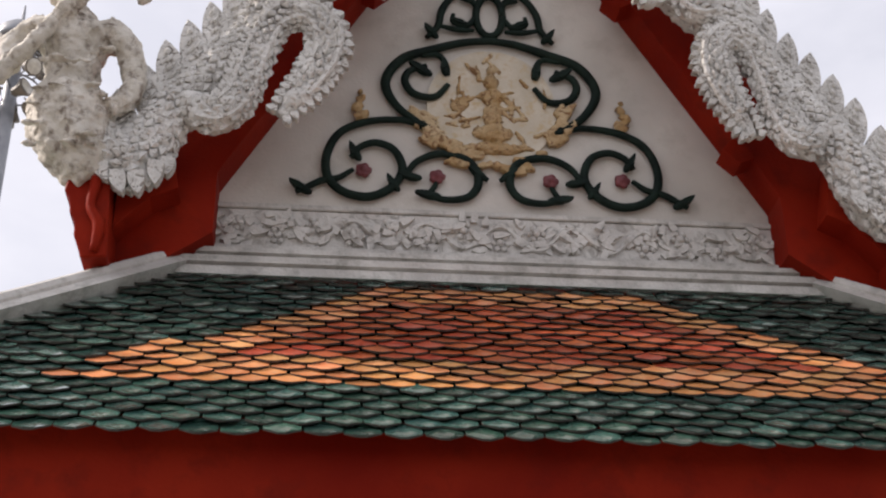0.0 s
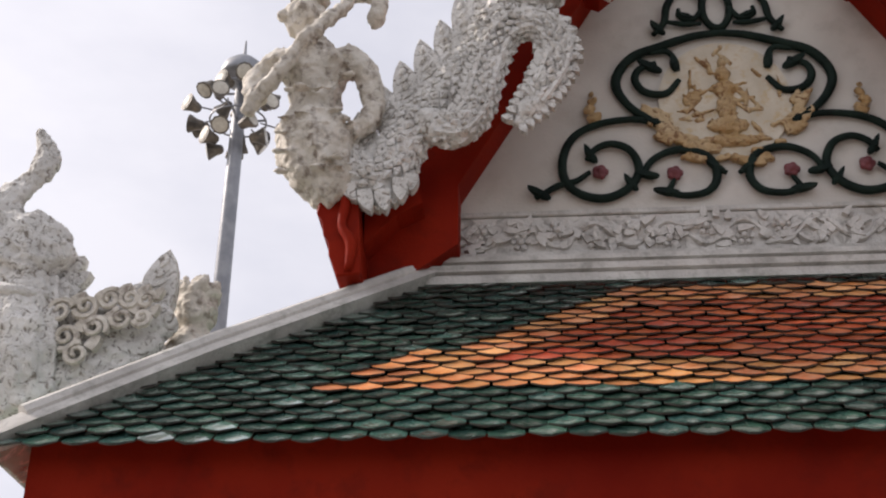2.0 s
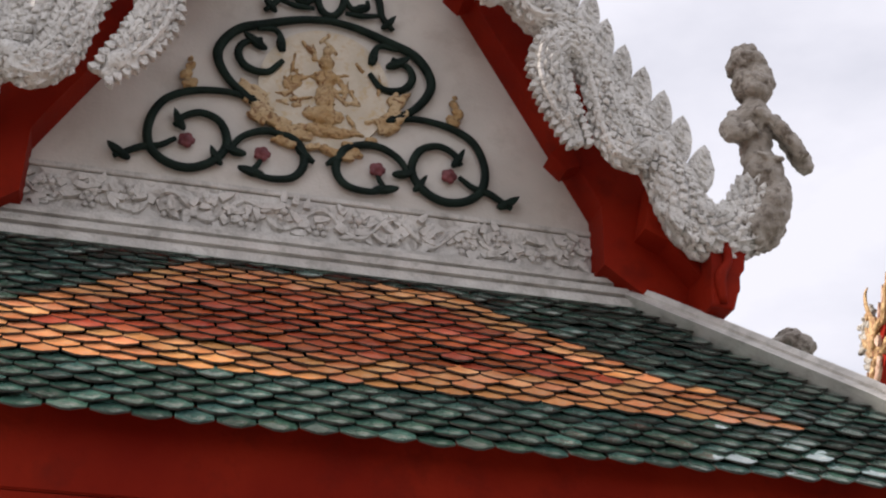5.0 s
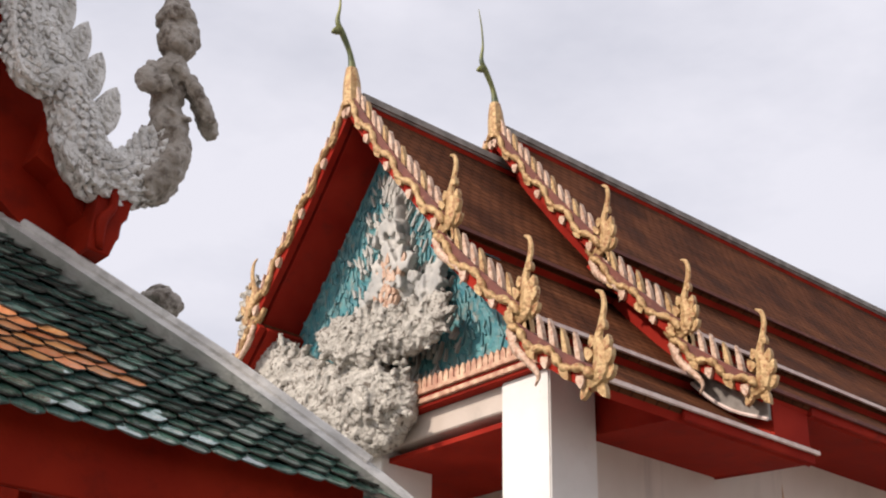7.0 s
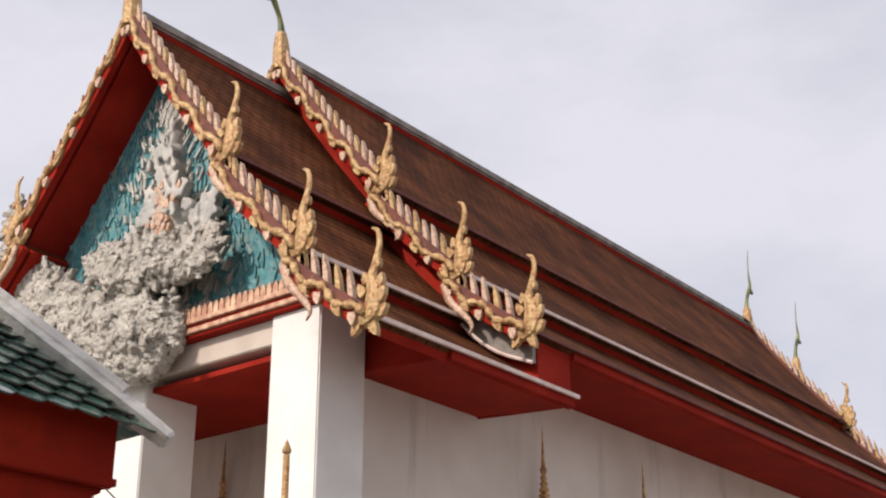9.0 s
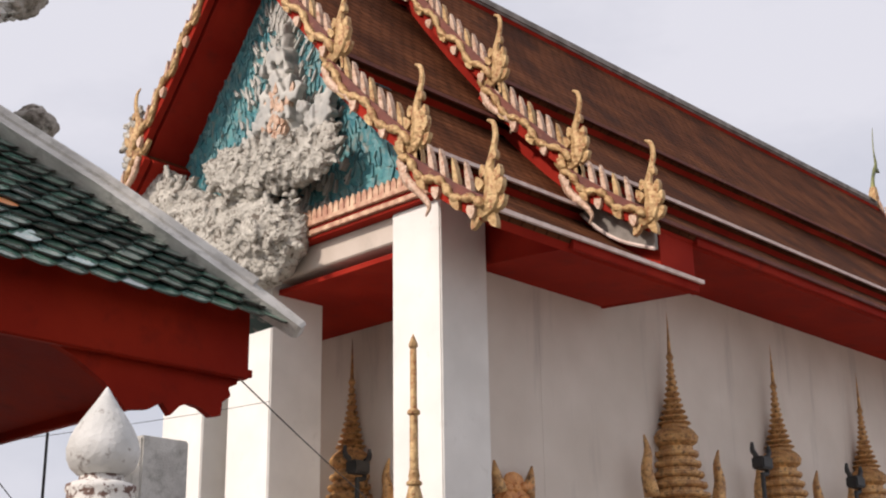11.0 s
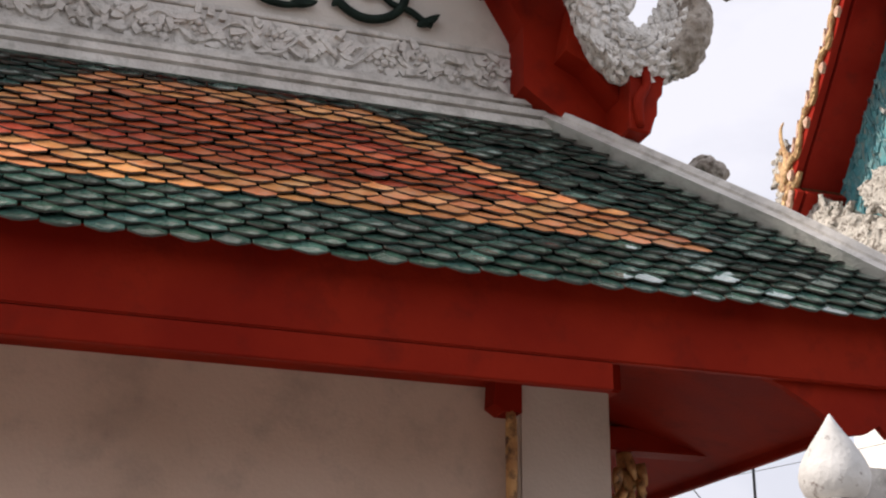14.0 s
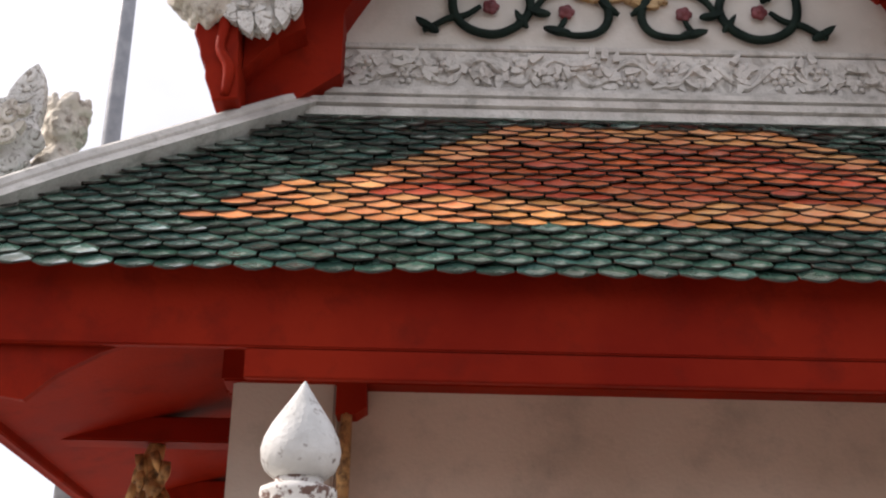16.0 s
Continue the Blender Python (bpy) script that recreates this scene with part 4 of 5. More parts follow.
# right figure: its shadow side is painted in by the darker stucco
figure("statue", [
    [(2.850, Y, 4.625, 0.11), (2.950, Y, 4.725, 0.13), (3.000, Y, 4.865, 0.125), (2.990, Y, 5.025, 0.10), (2.970, Y, 5.105, 0.075), (2.970, Y, 5.245, 0.10), (2.970, Y, 5.345, 0.09), (2.980, Y, 5.415, 0.05)],
    [(2.890, Y, 5.315, 0.055), (2.830, Y - 0.03, 5.225, 0.05), (2.840, Y - 0.08, 5.165, 0.045), (2.920, Y - 0.11, 5.205, 0.04)],
    [(3.060, Y, 5.315, 0.055), (3.130, Y - 0.02, 5.225, 0.05), (3.190, Y - 0.03, 5.115, 0.05), (3.220, Y - 0.03, 5.025, 0.035)],
    [(2.930, Y - 0.12, 5.305, 0.03), (3.050, Y - 0.13, 5.205, 0.035), (3.170, Y - 0.1, 5.065, 0.04)],
], [((2.990, Y - 0.01, 5.515), (0.105, 0.11, 0.12)), ((2.970, Y, 5.635), (0.105, 0.105, 0.06)), ((2.960, Y, 5.705), (0.07, 0.07, 0.045)), ((2.920, Y - 0.03, 5.665), (0.05, 0.05, 0.03)),
    *[((2.98 + rnd.uniform(-0.06, 0.06), Y - 0.1 + rnd.uniform(-0.02, 0.02), rnd.uniform(4.72, 5.05)), (0.04, 0.016, 0.012)) for k in range(12)]],
    (0, 0, 0), "weathered stucco figure with a staff rising from the naga coil, toned grey for its shadow side", "shaded_stucco")

# head and shoulders of a figure behind each hip
HX, HY, HZ = -1.61, 5.25, 4.12
figure("statue", [[(HX, HY, HZ - 0.35, 0.17), (HX, HY, HZ - 0.20, 0.14), (HX, HY, HZ - 0.10, 0.08)]],
       [((HX, HY - 0.01, HZ), (0.105, 0.11, 0.12)), ((HX, HY, HZ + 0.08), (0.115, 0.115, 0.055)), ((HX, HY, HZ + 0.14), (0.04, 0.04, 0.05)),
        ((HX - 0.08, HY, HZ + 0.12), (0.025, 0.03, 0.04)), ((HX + 0.08, HY, HZ + 0.12), (0.025, 0.03, 0.04)), ((HX - 0.04, HY - 0.09, HZ + 0.11), (0.02, 0.02, 0.03)), ((HX + 0.04, HY - 0.09, HZ + 0.11), (0.02, 0.02, 0.03))],
       (0, 0, 0), "cream stucco crowned head behind the cement hip")
figure("statue", [[(3.44, 5.90, 4.05, 0.13), (3.44, 5.90, 4.25, 0.11), (3.44, 5.90, 4.40, 0.08)]],
       [((3.45, 5.90, 4.43), (0.125, 0.12, 0.09)), ((3.45, 5.90, 4.50), (0.07, 0.07, 0.04))], (0, 0, 0), "dark grey stone head behind the cement hip", "shaded_stucco")

# ---- naga head at the corner of the side roof ----
hn = thing("naga", (-2.1, 5.1, 3.7), "large grey stucco naga head with a tall crest on the hip", "naga")
rnd = random.Random(21)
YH = 5.02


def body_at(bm, ctrl, rnd, y, flat=0.8):
    P = smooth_path(ctrl, 5)
    tube(bm, [(x, y, z, r) for x, z, r in P], 10, flat)
    for i in range(1, len(P) - 1):
        x, z, r = P[i]
        d = Vector((P[i + 1][0] - P[i - 1][0], P[i + 1][1] - P[i - 1][1])).normalized()
        for k in range(-3, 4):
            a = k * 0.42
            s = r * 0.2 * rnd.uniform(0.8, 1.2)
            blob(bm, (x - d.y * math.sin(a) * r, y - math.cos(a) * r * flat, z + d.x * math.sin(a) * r), (s * 1.2, s * 0.5, s * 1.2))


bm = NB()
body_at(bm, [(-2.20, 3.55, 0.14), (-2.25, 3.68, 0.18), (-2.28, 3.82, 0.205), (-2.29, 3.95, 0.20), (-2.28, 4.06, 0.165), (-2.27, 4.18, 0.14)], rnd, YH)
merged(part("neck", bm, "stucco", hn, smooth=True))
bm = NB()
tube(bm, smooth_path([(-2.47, YH - 0.05, 4.15, 0.022), (-2.38, YH - 0.13, 4.09, 0.028), (-2.27, YH - 0.15, 4.06, 0.028), (-2.15, YH - 0.08, 4.06, 0.022)], 4), 8)
part("collar", bm, "stucco", hn, smooth=True)
bm = NB()
body_at(bm, [(-2.17, 4.20, 0.12), (-2.27, 4.27, 0.165), (-2.38, 4.34, 0.165), (-2.48, 4.38, 0.13), (-2.57, 4.38, 0.085), (-2.65, 4.34, 0.04), (-2.655, 4.29, 0.02)], rnd, YH)
body_at(bm, [(-2.34, 4.22, 0.08), (-2.46, 4.23, 0.055), (-2.56, 4.25, 0.03)], rnd, YH)
blob(bm, (-2.47, YH - 0.09, 4.46), (0.07, 0.05, 0.03), 2, Matrix.Rotation(0.3, 4, "Y"))
blob(bm, (-2.45, YH - 0.12, 4.40), (0.03, 0.03, 0.03), 2)
tube(bm, smooth_path([(-2.60, YH, 4.32, 0.03), (-2.595, YH, 4.22, 0.03), (-2.555, YH, 4.10, 0.012)], 3), 6)
merged(part("head", bm, "stucco", hn, smooth=True), 0.009)
bm = NB()
body_at(bm, [(-2.47, 4.46, 0.11), (-2.47, 4.58, 0.085), (-2.41, 4.66, 0.055), (-2.34, 4.73, 0.055), (-2.325, 4.82, 0.06), (-2.355, 4.91, 0.035), (-2.385, 4.98, 0.01)], rnd, YH, 0.6)
merged(part("crest", bm, "stucco", hn, smooth=True), 0.009)
for x, z, lx, lz, h in ((-2.20, 4.27, 0.35, 1.0, 0.13), (-2.16, 4.22, 0.9, 0.7, 0.12), (-2.15, 4.16, 1, 0.4, 0.13), (-2.17, 4.10, 1, 0.2, 0.11), (-2.52, 3.86, -1, 0.2, 0.08), (-2.52, 3.80, -0.9, -0.4, 0.09), (-2.49, 3.74, -0.7, -0.8, 0.09), (-2.46, 3.70, -0.4, -1, 0.07)):
    bm = NB()
    flame(bm, (x, YH - 0.02 + 0.11 * (z - 4.0) + 0.03 * lx, z), (lx, lz), h, 0.08, 0.06, "y", 0.3)
    part("mane_lock", bm, "stucco", hn)
bm = NB()
body_at(bm, [(-2.22, 3.86, 0.16), (-2.05, 3.90, 0.165), (-1.92, 3.93, 0.145), (-1.80, 3.97, 0.12), (-1.70, 4.00, 0.085), (-1.65, 4.02, 0.05)], rnd, YH + 0.06)
body_at(bm, [(-2.15, 3.66, 0.16), (-1.95, 3.75, 0.16), (-1.80, 3.84, 0.13), (-1.70, 3.90, 0.09)], rnd, YH + 0.06)
body = merged(part("body", bm, "stucco", hn, smooth=True))
# curled scrolls over the body
for x, z, r, a0 in ((-2.10, 3.98, 0.060, 20), (-1.99, 4.00, 0.055, 200), (-1.89, 4.03, 0.050, 60), (-1.80, 4.03, 0.045, 140), (-2.06, 3.86, 0.060, 250), (-1.94, 3.90, 0.055, 330), (-1.83, 3.94, 0.050, 110), (-1.73, 4.02, 0.040, 0), (-2.00, 3.78, 0.055, 80), (-1.74, 3.94, 0.04, 200)):
    bm = NB()
    ring = []
    for i in range(19):
        q = radians(a0 + 30 * i)
        rr = r * (1 - 0.8 * i / 18)
        ring.append((x + rr * math.cos(q), YH - 0.105 - 0.015 * i / 18, z + rr * math.sin(q), 0.017 - 0.008 * i / 18))
    tube(bm, ring, 6)
    flame(bm, (x + r * 0.8, YH - 0.09, z + r * 0.5), (0.6, 1.0), r * 1.3, r * 0.9, 0.04, "y", -0.4)
    part("scroll", bm, "smooth_stucco", body, smooth=False)
for x, z, h, w in ((-1.735, 4.03, 0.31, 0.16), (-1.83, 4.06, 0.12, 0.10), (-1.92, 4.05, 0.09, 0.09), (-2.02, 4.03, 0.07, 0.09)):
    bm = NB()
    feather(bm, (x, YH + 0.05, z), (0.10, 1), h, w, 0.06, 1)
    part("crest_leaf", bm, "stucco", hn)

# ---- lotus-bud gate posts ----
post = thing("gate_post", (-0.36, 3.87, 0), "white painted post with a chipped lotus-bud finial", "post", "lotus posts")
bm = NB()
box(bm, -0.36 - 0.15, -0.36 + 0.15, 3.87 - 0.15, 3.87 + 0.15, 0, 2.18, 0.012)
part("shaft", bm, "white", post)
bm = NB()
lathe(bm, [(0.16, 2.17), (0.165, 2.20), (0.135, 2.225), (0.110, 2.24), (0.106, 2.29), (0.112, 2.30), (0.110, 2.318), (0.092, 2.326), (0.072, 2.330), (0.070, 2.350)], (-0.36, 3.87, 0), 28)
part("collar", bm, "lotus_dots", post, smooth=True)
bm = NB()
lathe(bm, [(0.055, 2.345), (0.080, 2.352), (0.102, 2.372), (0.114, 2.40), (0.117, 2.43), (0.109, 2.465), (0.090, 2.505), (0.064, 2.545), (0.040, 2.58), (0.020, 2.61), (0.007, 2.632), (0.0, 2.64)], (-0.36, 3.87, 0), 28)
part("bud", bm, "lotus", post, smooth=True)
copy_thing(post, pose(2.725, 3.87, 0))

# gilded eave brackets
def eave_bracket(x, y, z, sx, dx):
    g = thing("eave_bracket", (x, y, z), "gilded wooden eave bracket against the wall", "bracket", "eave brackets")
    bm = NB()
    tube(bm, smooth_path([(x, y, z, 0.022), (x + dx * 0.2, y, z - 0.15, 0.028), (x + dx * 0.1, y, z - 0.4, 0.024), (x + dx * 0.5, y + 0.02, z - 0.75, 0.022), (x + dx, y + 0.05, z - 1.1, 0.015)], 5), 8)
    for k in range(7):
        blob(bm, (x + dx * 0.2 + 0.008 * (-1) ** k, y, z - 0.05 - 0.13 * k), (0.017, 0.018, 0.045))
    part("stem", bm, "old_gold", g, smooth=True)
    return g


eave_bracket(XC - 1.235, 5.31, 2.915, -1, -0.02)
eave_bracket(XC + 1.235, 5.31, 2.915, 1, 0.02)
for sx in (-1, 1):
    for y in (6.23, 7.68):
        g = thing("eave_bracket", (XC + sx * 2.15, y, 2.98), "gilded naga-shaped bracket under the side eave", "bracket", "eave brackets")
        bm = NB()
        rnd = random.Random(4)
        tube(bm, smooth_path([(XC + sx * 2.18, y, 2.985, 0.04), (XC + sx * 2.20, y, 2.87, 0.055), (XC + sx * 2.16, y, 2.74, 0.05), (XC + sx * 1.98, y, 2.52, 0.045), (XC + sx * 1.74, y, 2.3, 0.03)], 4), 8)
        for k in range(26):
            flame(bm, (XC + sx * (2.18 + rnd.uniform(-0.07, 0.07)), y - 0.05 + rnd.uniform(-0.03, 0.03), rnd.uniform(2.66, 2.95)), (rnd.uniform(-0.5, 0.5), -1), rnd.uniform(0.07, 0.13), 0.04, 0.03, "y", rnd.uniform(-0.8, 0.8))
        part("stem", bm, "old_gold", g, smooth=True)

# ---- the great hall ----
hall = thing("temple_hall", (18, 12.4, 0), "white temple hall with stacked brown tiled roofs and gilded gables", "temple", kind="structure")
YR = 12.4


def gable_set(x, dz, length, back=False, pink="pink_gold", steps=(15, 9, 6)):
    """One stacked section: three roof tiers a side, red undersides, barge boards with flame leaves and horn finials."""
    tiers = [((0.0, 11.22 + dz), (2.02, 8.62 + dz)), ((1.86, 8.52 + dz), (3.24, 7.12 + dz)), ((3.08, 7.02 + dz), (4.24, 6.16 + dz))]
    d = -1 if not back else 1
    for side in (-1, 1):
        for k, (a, b) in enumerate(tiers):
            t = Vector((b[0] - a[0], b[1] - a[1])).normalized()
            nrm = (-t.y, t.x)
            th = 0.10

            def P(s, off):
                return (YR + side * (a[0] + (b[0] - a[0]) * s + nrm[0] * off), a[1] + (b[1] - a[1]) * s + nrm[1] * off)
            sag = 0.05 if k == 0 else 0.03
            top = [P(s, 0.0 - sag * math.sin(math.pi * s)) for s in (0, 0.25, 0.5, 0.75, 1)]
            bot = [P(s, -th - sag * math.sin(math.pi * s)) for s in (1, 0.75, 0.5, 0.25, 0)]
            under = [P(s, -th - 0.09 - sag * math.sin(math.pi * s)) for s in (1, 0.75, 0.5, 0.25, 0)]
            bm = NB()
            x0, x1 = sorted((x, x + (length if not back else -length)))
            prism(bm, top + bot, "x", x0, x1)
            part("roof_tier", bm, "brown_tile", hall)
            bm = NB()
            prism(bm, bot[::-1] + under, "x", x0 + 0.01, x1 - 0.01)
            part("underside", bm, "dark_red", hall)
            bm = NB()
            e = P(1.0, 0.0)
            prism(bm, [(e[0] + side * 0.005, e[1] - 0.045), (e[0] + side * 0.04, e[1] - 0.045), (e[0] + side * 0.04, e[1] + 0.0), (e[0] - side * 0.02, e[1] + 0.03), (e[0] - side * 0.02, e[1] + 0.005)], "x", x0, x1)
            part("eave_trim", bm, "trim" if k == 1 or (k == 2 and length > 3 and length < 4) else "brown_board", hall)
            # barge board
            xa, xb = sorted((x + d * 0.02, x + d * 0.14))
            bm = NB()
            bt = [P(s, 0.05 - sag * math.sin(math.pi * s)) for s in (0, 0.25, 0.5, 0.75, 1)]
            bb = [P(s, -0.05 - sag * math.sin(math.pi * s)) for s in (1, 0.75, 0.5, 0.25, 0)]
            prism(bm, bt + bb, "x", xa, xb)
            board = part("barge_board", bm, "brown_board", hall, "red barge board with gilding")
            bm = NB()
            bt2 = [P(s, -0.055 - sag * math.sin(math.pi * s)) for s in (0, 0.25, 0.5, 0.75, 1)]
            bb2 = [P(s, -0.17 - sag * math.sin(math.pi * s)) for s in (1, 0.75, 0.5, 0.25, 0)]
            prism(bm, bt2 + bb2, "x", xa + 0.01, xb - 0.01)
            part("inner_board", bm, "dark_red", hall)
            # gilded serpent along the board, with drops under it and a tail at its upper end
            bm = NB()
            rows = []
            nw = 72
            xf = xa - 0.015 if d < 0 else xb + 0.015
            for i in range(nw + 1):
                s = i / nw
                y, z = P(s, -0.045 + 0.040 * math.sin(s * math.tau * (4.5 if k == 0 else 2.5)) - sag * math.sin(math.pi * s))
                rows.append((xf, y, z, 0.026 + 0.028 * abs(math.sin(s * math.pi * (14 if k == 0 else 9)))))
            tube(bm, rows, 7, 1.0, (1, 0, 0))
            part("serpent", bm, "gold" if pink == "pink_gold" else pink, board, "gilded serpent moulding", smooth=True)
            drops = (9, 6, 5)[k]
            for i in range(drops):
                s = (i + 0.5) / drops
                y, z = P(s, -0.08 - sag * math.sin(math.pi * s))
                bm = NB()
                flame(bm, (xf, y, z), (-side * (0.25 - 0.5 * (i % 2)), -1.0), 0.13 + 0.05 * (i % 2), 0.11, 0.05, "x", 0.5 * side)
                part("drop", bm, ("gold" if i % 2 else "pale_gold") if pink == "pink_gold" else pink, board)
            if k:
                bm = NB()
                y0, z0 = P(0.02, -0.06)
                reach = b[0] - a[0]
                tube(bm, smooth_path([(xf, y0, z0, 0.05), (xf, y0 + side * reach * 0.08, z0 - 0.24, 0.055), (xf, y0 + side * reach * 0.26, z0 - 0.46, 0.045), (xf, y0 + side * reach * 0.36, z0 - 0.62, 0.03), (xf, y0 + side * reach * 0.32, z0 - 0.72, 0.012)], 4), 7, 0.7, (1, 0, 0))
                part("tail", bm, "pale_gold" if pink == "pink_gold" else pink, board, smooth=True)
            # flame leaves on top, bent towards the ridge
            n = steps[k]
            for i in range(n):
                s = (i + 0.5) / (n + 0.9)
                y, z = P(s, 0.0 - sag * math.sin(math.pi * s))
                bm = NB()
                flame(bm, ((xa + xb) / 2, y, z), (-side * 0.10, 1.0), 0.36 + 0.03 * (i % 2), 0.066, 0.06, "x", 0.55 * side)
                part("flame_leaf", bm, "pale_gold" if (i + k) % 3 else "gold", board)
            # horn finial at the lower end
            y, z = P(1.0, 0.0)
            xm = (xa + xb) / 2
            bm = NB()
            rows = smooth_path([(xm, y - side * 0.30, z + 0.06, 0.05), (xm, y - side * 0.16, z - 0.05, 0.09), (xm, y + side * 0.02, z + 0.0, 0.125), (xm, y + side * 0.05, z + 0.18, 0.11), (xm, y + side * 0.0, z + 0.36, 0.06),
                                (xm, y + side * 0.05, z + 0.54, 0.042), (xm, y + side * 0.09, z + 0.70, 0.036), (xm, y + side * 0.07, z + 0.84, 0.028), (xm, y - side * 0.01, z + 0.90, 0.012)], 4)
            tube(bm, rows, 8, 0.65, (1, 0, 0))
            for q, (oy, oz, ly, lz, h) in enumerate(((0.10, -0.04, 0.9, 0.5, 0.14), (0.13, 0.10, 0.8, 0.9, 0.15), (0.09, 0.24, 0.6, 1.0, 0.15), (-0.06, 0.18, -0.7, 0.9, 0.15), (-0.05, 0.32, -0.5, 1.0, 0.12), (-0.14, 0.06, -0.8, 0.8, 0.13),
                                                     (0.02, -0.10, 0.3, -1.0, 0.17), (-0.14, -0.10, -0.3, -1.0, 0.13), (0.06, 0.48, 0.8, 0.8, 0.08))):
                flame(bm, (xm - 0.03 * (q % 2), y + side * oy, z + oz), (side * ly, lz), h, 0.10, 0.06, "x", 0.4 * side * (1 if ly > 0 else -1))
            part("horn_finial", bm, "gold", hall, "gilded naga horn finial", smooth=False)
    # roof horn at the apex
    xm = x + d * 0.10
    z = 11.22 + dz
    bm = NB()
    tube(bm, smooth_path([(xm + 0.02, YR, z - 0.15, 0.13), (xm, YR, z + 0.2, 0.12), (xm - 0.02 * -d, YR, z + 0.45, 0.08)], 4), 8)
    part("horn_base", bm, "gold", hall)
    bm = NB()
    tube(bm, smooth_path([(xm, YR, z + 0.40, 0.065), (xm + d * 0.06, YR, z + 0.68, 0.038), (xm + d * 0.20, YR, z + 0.93, 0.045), (xm + d * 0.30, YR, z + 1.10, 0.035),
                          (xm + d * 0.27, YR, z + 1.38, 0.017), (xm + d * 0.30, YR, z + 1.72, 0.012), (xm + d * 0.36, YR, z + 2.0, 0.006)], 4), 8)
    flame(bm, (xm + d * 0.22, YR, z + 1.0), (d * 1, -0.6), 0.2, 0.12, 0.05, "y", 0.2)
    part("roof_horn", bm, "verdigris" , hall, "green and gold roof horn", smooth=True)
    # ridge
    x0, x1 = sorted((x, x + (length if not back else -length)))
    bm = NB()
    box(bm, x0, x1, YR - 0.13, YR + 0.13, z - 0.06, z + 0.09, 0.03)
    part("ridge", bm, "ridge", hall)


gable_set(9.45 + 0.1, 0.0, 3.55)
gable_set(12.14 + 0.1, 0.58, 14.6)
gable_set(26.95, 0.56, 0.4, back=True, pink="dark_red")
gable_set(29.4, 0.0, 2.6, back=True, pink="dark_red")

# infill boards between the front and the main section
for side in (-1, 1):
    for k, pts in enumerate((((0.0, 11.55), (2.0, 9.0), (2.0, 8.5), (0.0, 11.0)), ((1.86, 8.9), (3.2, 7.5), (3.2, 7.0), (1.86, 8.4)), ((3.05, 7.42), (4.16, 6.62), (4.16, 6.10), (3.05, 6.9)))):
        bm = NB()
        prism(bm, [(YR + side * a, z) for a, z in pts], "x", 12.42, 12.48 if k < 2 else 13.09)
        part("infill_board", bm, "dark_red", hall)
    low = smooth_path([(2.9, 7.38), (3.3, 6.92), (3.7, 6.60), (4.18, 6.38)], 4)
    bm = NB()
    prism(bm, [(YR + side * a, z) for a, z in low] + [(YR + side * a, z) for a, z in ((4.18, 6.60), (3.1, 7.42))], "x", 12.30, 12.355)
    part("eave_plate", bm, "ridge", hall, "weathered grey plate under the eave")
    bm = NB()
    tube(bm, [(12.285, YR + side * a, z, 0.022) for a, z in low], 6)
    part("plate_edge", bm, "trim", hall)

# walls, columns and beam of the hall
bm = NB()
box(bm, 11.9, 28.0, 9.62, 15.18, 0, 7.0)
box(bm, 12.6, 28.0, 9.9, 14.9, 7.0, 7.5)
part("wall", bm, "hall_wall", hall)
for y, w in ((9.35, 0.73), (12.13, 0.80), (13.42, 0.85)):
    bm = NB()
    box(bm, 10.0, 10.0 + w, y, y + w, 0, 6.70, 0.015)
    part("column", bm, "white", hall)
bm = NB()
box(bm, 10.06, 10.76, 9.40, 15.4, 6.40, 6.70, 0.012)
part("beam", bm, "old_white", hall)
bm = NB()
box(bm, 10.10, 11.895, 9.70, 15.1, 6.24, 6.30, 0.0)
part("porch_ceiling", bm, "dark_red", hall)
for y in (9.62, 14.9):
    bm = NB()
    box(bm, 10.74, 11.896, y, y + 0.12, 0, 6.45)
    part("porch_wall", bm, "hall_wall", hall)
# trim bands over the beam
for k, (z0, z1, o, mat) in enumerate(((6.705, 6.745, 0.0, "dark_red"), (6.75, 6.81, 0.04, "pink_gold"), (6.815, 6.85, 0.02, "dark_red"), (6.855, 6.92, 0.06, "pink_gold"))):
    bm = NB()
    box(bm, 9.93 - o, 10.5, 9.30 - o, 15.5 + o, z0, z1, 0.006)
    part("trim_band", bm, mat, hall)
for i in range(64):
    bm = NB()
    flame(bm, (9.90, 9.36 + i * 0.0945, 6.918), (0.0, 1.0), 0.14, 0.082, 0.05, "x", 0.0)
    part("petal", bm, "pink_gold", hall)
# gable wall with glass mosaic
bm = NB()
prism(bm, [(YR + s * y, z) for s, y, z in ((-1, 3.1, 6.9), (-1, 2.0, 8.35), (-1, 0, 10.9), (1, 2.0, 8.35), (1, 3.1, 6.9))], "x", 10.15, 10.4)
ped = part("gable_wall", bm, "mosaic", hall, "blue-green glass mosaic gable with pale relief")
rnd = random.Random(17)
bm = NB()
for k in range(520):
    z = 6.95 + 3.2 * (rnd.random() ** 1.2)
    half = max(0.12, (10.6 - z) * 0.80)
    off = rnd.gauss(-0.12, 0.26)
    y = YR + max(-1, min(1, off)) * half
    flame(bm, (10.14, y, z), (off * 1.2 + rnd.uniform(-0.4, 0.4), 1.0), rnd.uniform(0.08, 0.22), rnd.uniform(0.025, 0.055), rnd.uniform(0.04, 0.12), "x", rnd.uniform(-0.9, 0.9))
o = part("relief", bm, "pale_relief", ped, "pale grey and gold relief")
o["kind"] = "stuff"
bm = NB()
